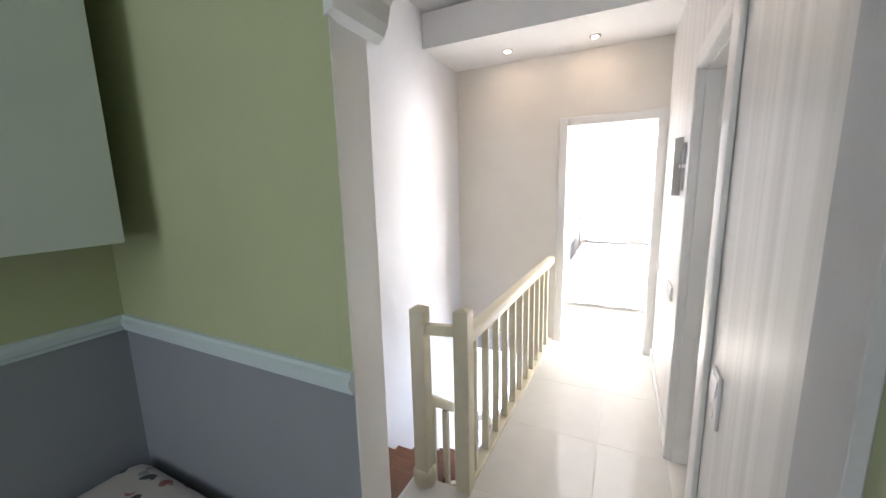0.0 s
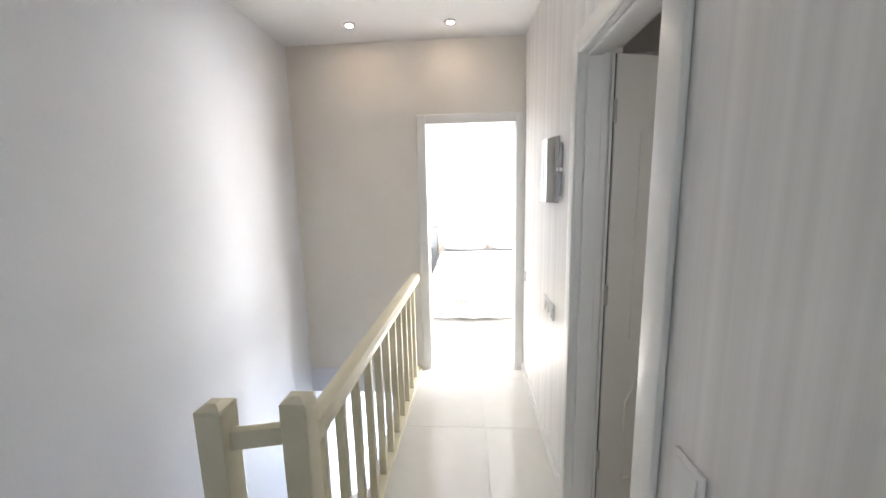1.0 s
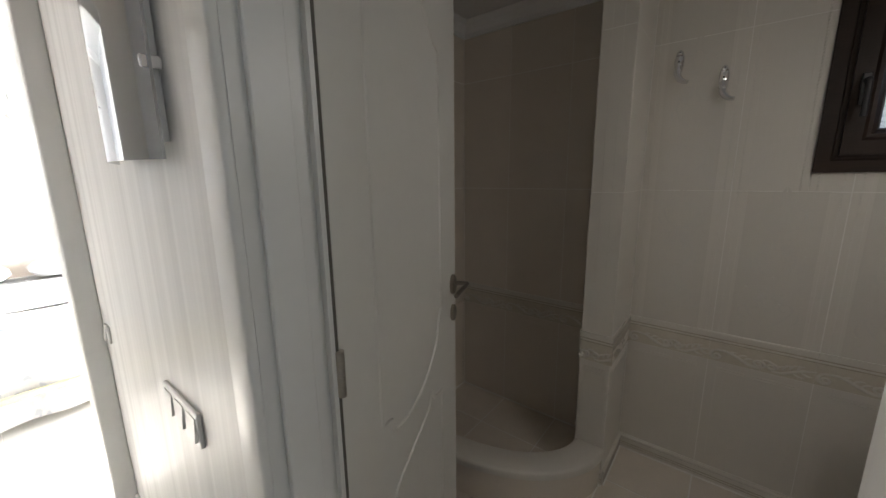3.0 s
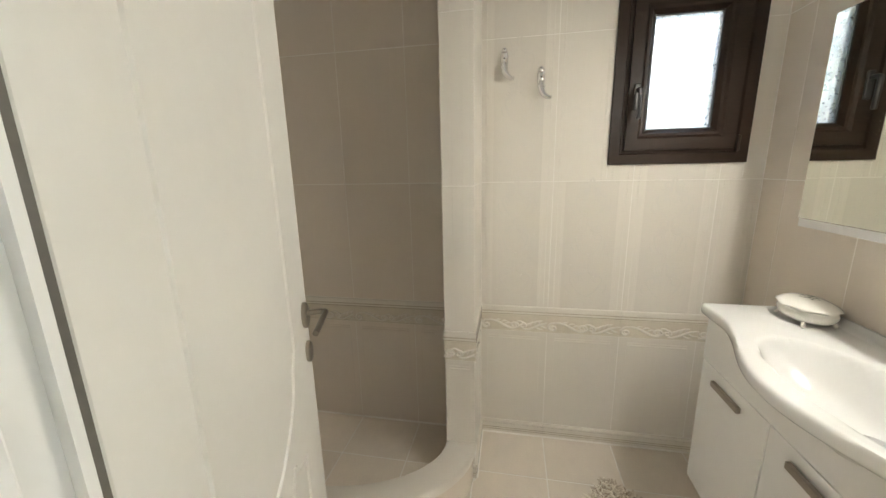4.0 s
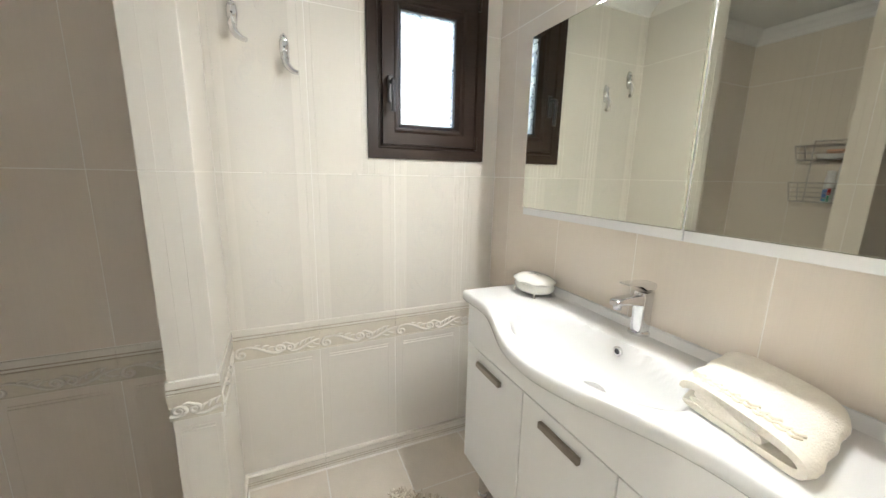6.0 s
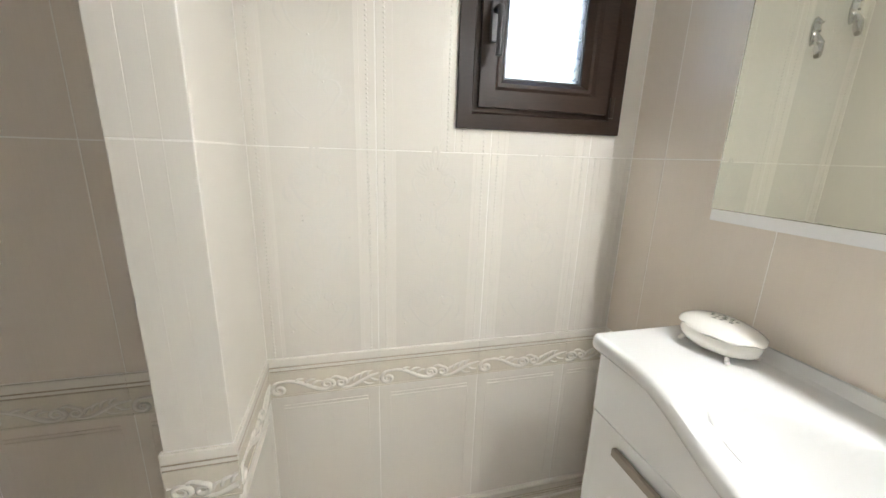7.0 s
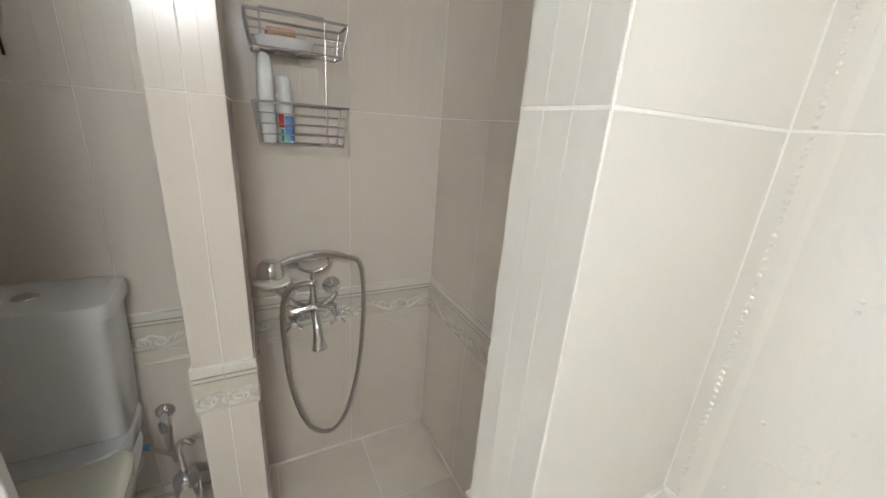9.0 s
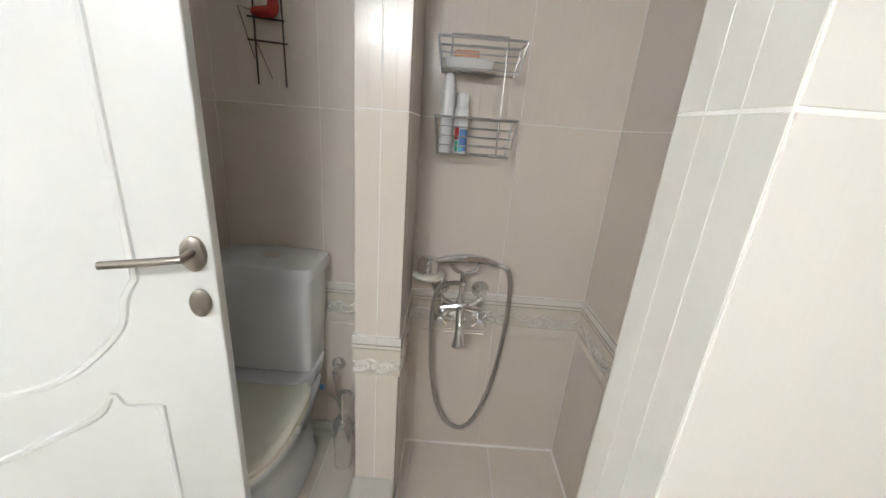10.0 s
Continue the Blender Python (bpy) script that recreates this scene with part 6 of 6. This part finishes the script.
inner = [(x * 0.86 - 0.014, 0.30 + (z - 0.0) * 0.58) for x, z in pts]
for a, b in zip(inner, inner[1:]):
    tube(bm, [(a[0], 6.298, a[1]), (b[0], 6.298, b[1])], 0.012, 8)
part("moulding", bm, M_board, head, smooth=True)
part("base", cube(-0.80, 0.60, 4.22, 6.28, 0.10, 0.34, 0.01, 2), M_board, bed)
M_floral = printed("floral_cotton", (0.80, 0.80, 0.79), [(0.66, 0.67, 0.69), (0.76, 0.76, 0.74), (0.60, 0.63, 0.67), (0.78, 0.76, 0.72)], 19)


def cover():
    """A quilt lying over the mattress and hanging down on three sides, with soft folds."""
    bm = bmesh.new()
    n, m = 60, 60
    rows = []
    for j in range(m + 1):
        v = j / m
        row = []
        for i in range(n + 1):
            u = -1.28 + 2.56 * i / n
            over = max(0.0, abs(u) - 0.86)
            x = -0.10 + math.copysign(min(abs(u), 0.86) * 0.87 + 0.06 * (1 - math.exp(-over * 6)), u)
            y = 6.10 - 1.92 * min(v / 0.86, 1.0)
            drop = max(0.0, v - 0.86) / 0.14
            z = 0.545 - over * 0.95 - 0.0
            if drop > 0:
                y -= 0.05 * (1 - math.exp(-drop * 3))
                z = min(z, 0.545 - drop * 0.49)
            z += 0.008 * math.sin(9 * x + 5 * y) * (1 if over == 0 and drop == 0 else 0.3)
            x += 0.018 * math.sin(22 * y) * min(1, over * 5) * (1 if u > 0 else -1)
            y += 0.018 * math.sin(20 * x) * min(1, drop * 2)
            row.append(bm.verts.new((x, y, z)))
        rows.append(row)
    for a, b in zip(rows, rows[1:]):
        for i in range(n):
            bm.faces.new((a[i], a[i + 1], b[i + 1], b[i]))
    bmesh.ops.solidify(bm, geom=bm.faces, thickness=0.012)
    return bm


part("mattress", cube(-0.83, 0.63, 4.20, 6.28, 0.34, 0.525, 0.04, 4), M_linen, bed, smooth=True)
qu = part("quilt", cover(), M_floral, bed, "white quilt hanging over the sides", smooth=True)
part("trim_band", cube(-0.78, 0.58, 4.100, 4.117, 0.205, 0.24, 0.004, 2), M_yellow, qu, "yellow trim band")
part("throw", cube(-0.84, 0.64, 4.75, 5.70, 0.551, 0.566, 0.006, 2), M_floral, bed, "white floral throw")
for x in (-0.48, 0.28):
    t = thing("pillow", (x, 5.95, 0.56), "white pillow with a grey floral print", "pillow", group="pillows on the double bed")
    rings = []
    for k in range(15):
        a = -1 + 2 * k / 14
        w = (1 - abs(a) ** 5) ** 0.5
        rings.append([(x + 0.33 * a, 5.95 + 0.20 * (0.86 + 0.14 * w) * math.copysign(abs(math.cos(b)) ** 0.6, math.cos(b)), 0.63 + 0.075 * max(w, 0.04) * math.sin(b)) for b in [2 * math.pi * q / 20 for q in range(20)]])
    part("cushion", loft(bmesh.new(), rings), M_floral, t, smooth=True)
ns = thing("nightstand", (-1.28, 6.2, 0), "white nightstand with two drawers beside the bed", "nightstand")
part("body", cube(-1.52, -1.06, 6.02, 6.44, 0.04, 0.50, 0.004, 1), M_lacquer, ns)
part("top", cube(-1.54, -1.04, 6.0, 6.445, 0.501, 0.53, 0.006, 2), M_lacquer, ns)
for z in (0.06, 0.285):
    d = part("drawer", cube(-1.50, -1.08, 6.003, 6.019, z, z + 0.205, 0.004, 2), M_lacquer, ns)
    part("knob", turned(bmesh.new(), (-1.29, 5.982, z + 0.10), [(0, 0), (0.010, 0.002), (0.012, 0.008), (0.005, 0.014), (0.005, 0.021), (0, 0.021)], "y", 14), M_chrome, d, smooth=True)
sc = thing("bedside_wall_lamp", (-1.27, YW - 0.1, 1.0), "small wall lamp with a white shade", "wall lamp")
part("rosette", turned(bmesh.new(), (-1.27, YW - 0.101, 1.0), [(0, -0.03), (0.03, -0.02), (0.05, -0.004), (0.05, 0.0), (0, 0.0)], "y", 22), M_chrome, sc, smooth=True)
part("arm", tube(bmesh.new(), arc([(-1.27, YW - 0.12, 1.0), (-1.26, YW - 0.20, 0.985), (-1.25, YW - 0.24, 1.01), (-1.25, YW - 0.24, 1.05)], 5), 0.009, 10), M_chrome, sc, smooth=True)
part("shade", turned(bmesh.new(), (-1.25, YW - 0.24, 1.05), [(0.10, 0.0), (0.075, 0.12), (0.072, 0.12), (0.097, 0.002)], "z", 26), M_plastic, sc, "white cloth shade", smooth=True)
M_pewter = surface("pale_pewter", (0.62, 0.60, 0.56), 0.42, 0.6, var=0.1, fine=80, bump=0.02)
ch = thing("chandelier", (0.02, 5.3, 2.7), "chandelier with a white drum shade over curled pale metal arms", "chandelier")
M_drum = surface("white_drum_cloth", (0.78, 0.77, 0.74), 0.9, var=0.03, fine=180, bump=0.1)
part("canopy", turned(bmesh.new(), (0.02, 5.3, 2.66), [(0, 0), (0.02, 0.002), (0.05, 0.02), (0.055, 0.04), (0, 0.04)], "z", 22), M_chrome, ch, smooth=True)
for k in range(9):
    z = 2.655 - 0.042 * k
    part("chain_link", tube(bmesh.new(), [(0.02 + (0.008 * math.cos(t) if k % 2 else 0), 5.3 + (0 if k % 2 else 0.008 * math.cos(t)), z - 0.02 + 0.024 * math.sin(t)) for t in [2 * math.pi * q / 12 for q in range(13)]], 0.0025, 6), M_chrome, ch, smooth=True)
part("stem", tube(bmesh.new(), [(0.02, 5.3, 2.28), (0.02, 5.3, 1.90)], 0.006, 10), M_chrome, ch, smooth=True)
part("drum_shade", loft(bmesh.new(), [[(0.02 + r * math.cos(t), 5.3 + r * math.sin(t), 1.955 + h) for r, h in ((0.335, 0.0), (0.330, 0.33), (0.325, 0.332), (0.329, 0.002))] for t in [2 * math.pi * q / 48 for q in range(49)]], True, False), M_drum, ch, "white cloth drum shade", smooth=True)
for k in range(3):
    a = 2 * math.pi / 3 * k + 0.4
    part("shade_spoke", tube(bmesh.new(), [(0.02, 5.3, 2.27), (0.02 + 0.328 * math.cos(a), 5.3 + 0.328 * math.sin(a), 2.27)], 0.003, 6), M_chrome, ch, smooth=True)
part("hub", turned(bmesh.new(), (0.02, 5.3, 1.82), [(0, 0), (0.012, 0.005), (0.03, 0.03), (0.018, 0.06), (0.03, 0.09), (0.012, 0.14), (0, 0.15)], "z", 20), M_pewter, ch, smooth=True)
for k in range(6):
    a = math.pi / 3 * k + 0.35
    c, n = math.cos(a), math.sin(a)
    P = lambda r, z: (0.02 + c * r * 1.35, 5.3 + n * r * 1.35, z)
    part("arm", tube(bmesh.new(), arc([P(0.02, 1.90), P(0.07, 1.855), P(0.12, 1.858), P(0.16, 1.90), P(0.195, 1.905), P(0.215, 1.875), P(0.20, 1.86)], 5), 0.006, 8), M_pewter, ch, smooth=True)
bw = thing("window_bedroom", (2.26, 4.35, 1.2), "wide white balcony window flooding the bedroom with daylight", "window", "structure")
for y in (3.27, 4.33, 5.39):
    part("window_post", cube(2.22, 2.30, y - 0.03, y + 0.03, 0.2, 2.2, 0.004, 1), M_trim, bw)
for z in (0.23, 2.17):
    part("window_rail", cube(2.22, 2.30, 3.30, 5.36, z - 0.03, z + 0.03, 0.004, 1), M_trim, bw)
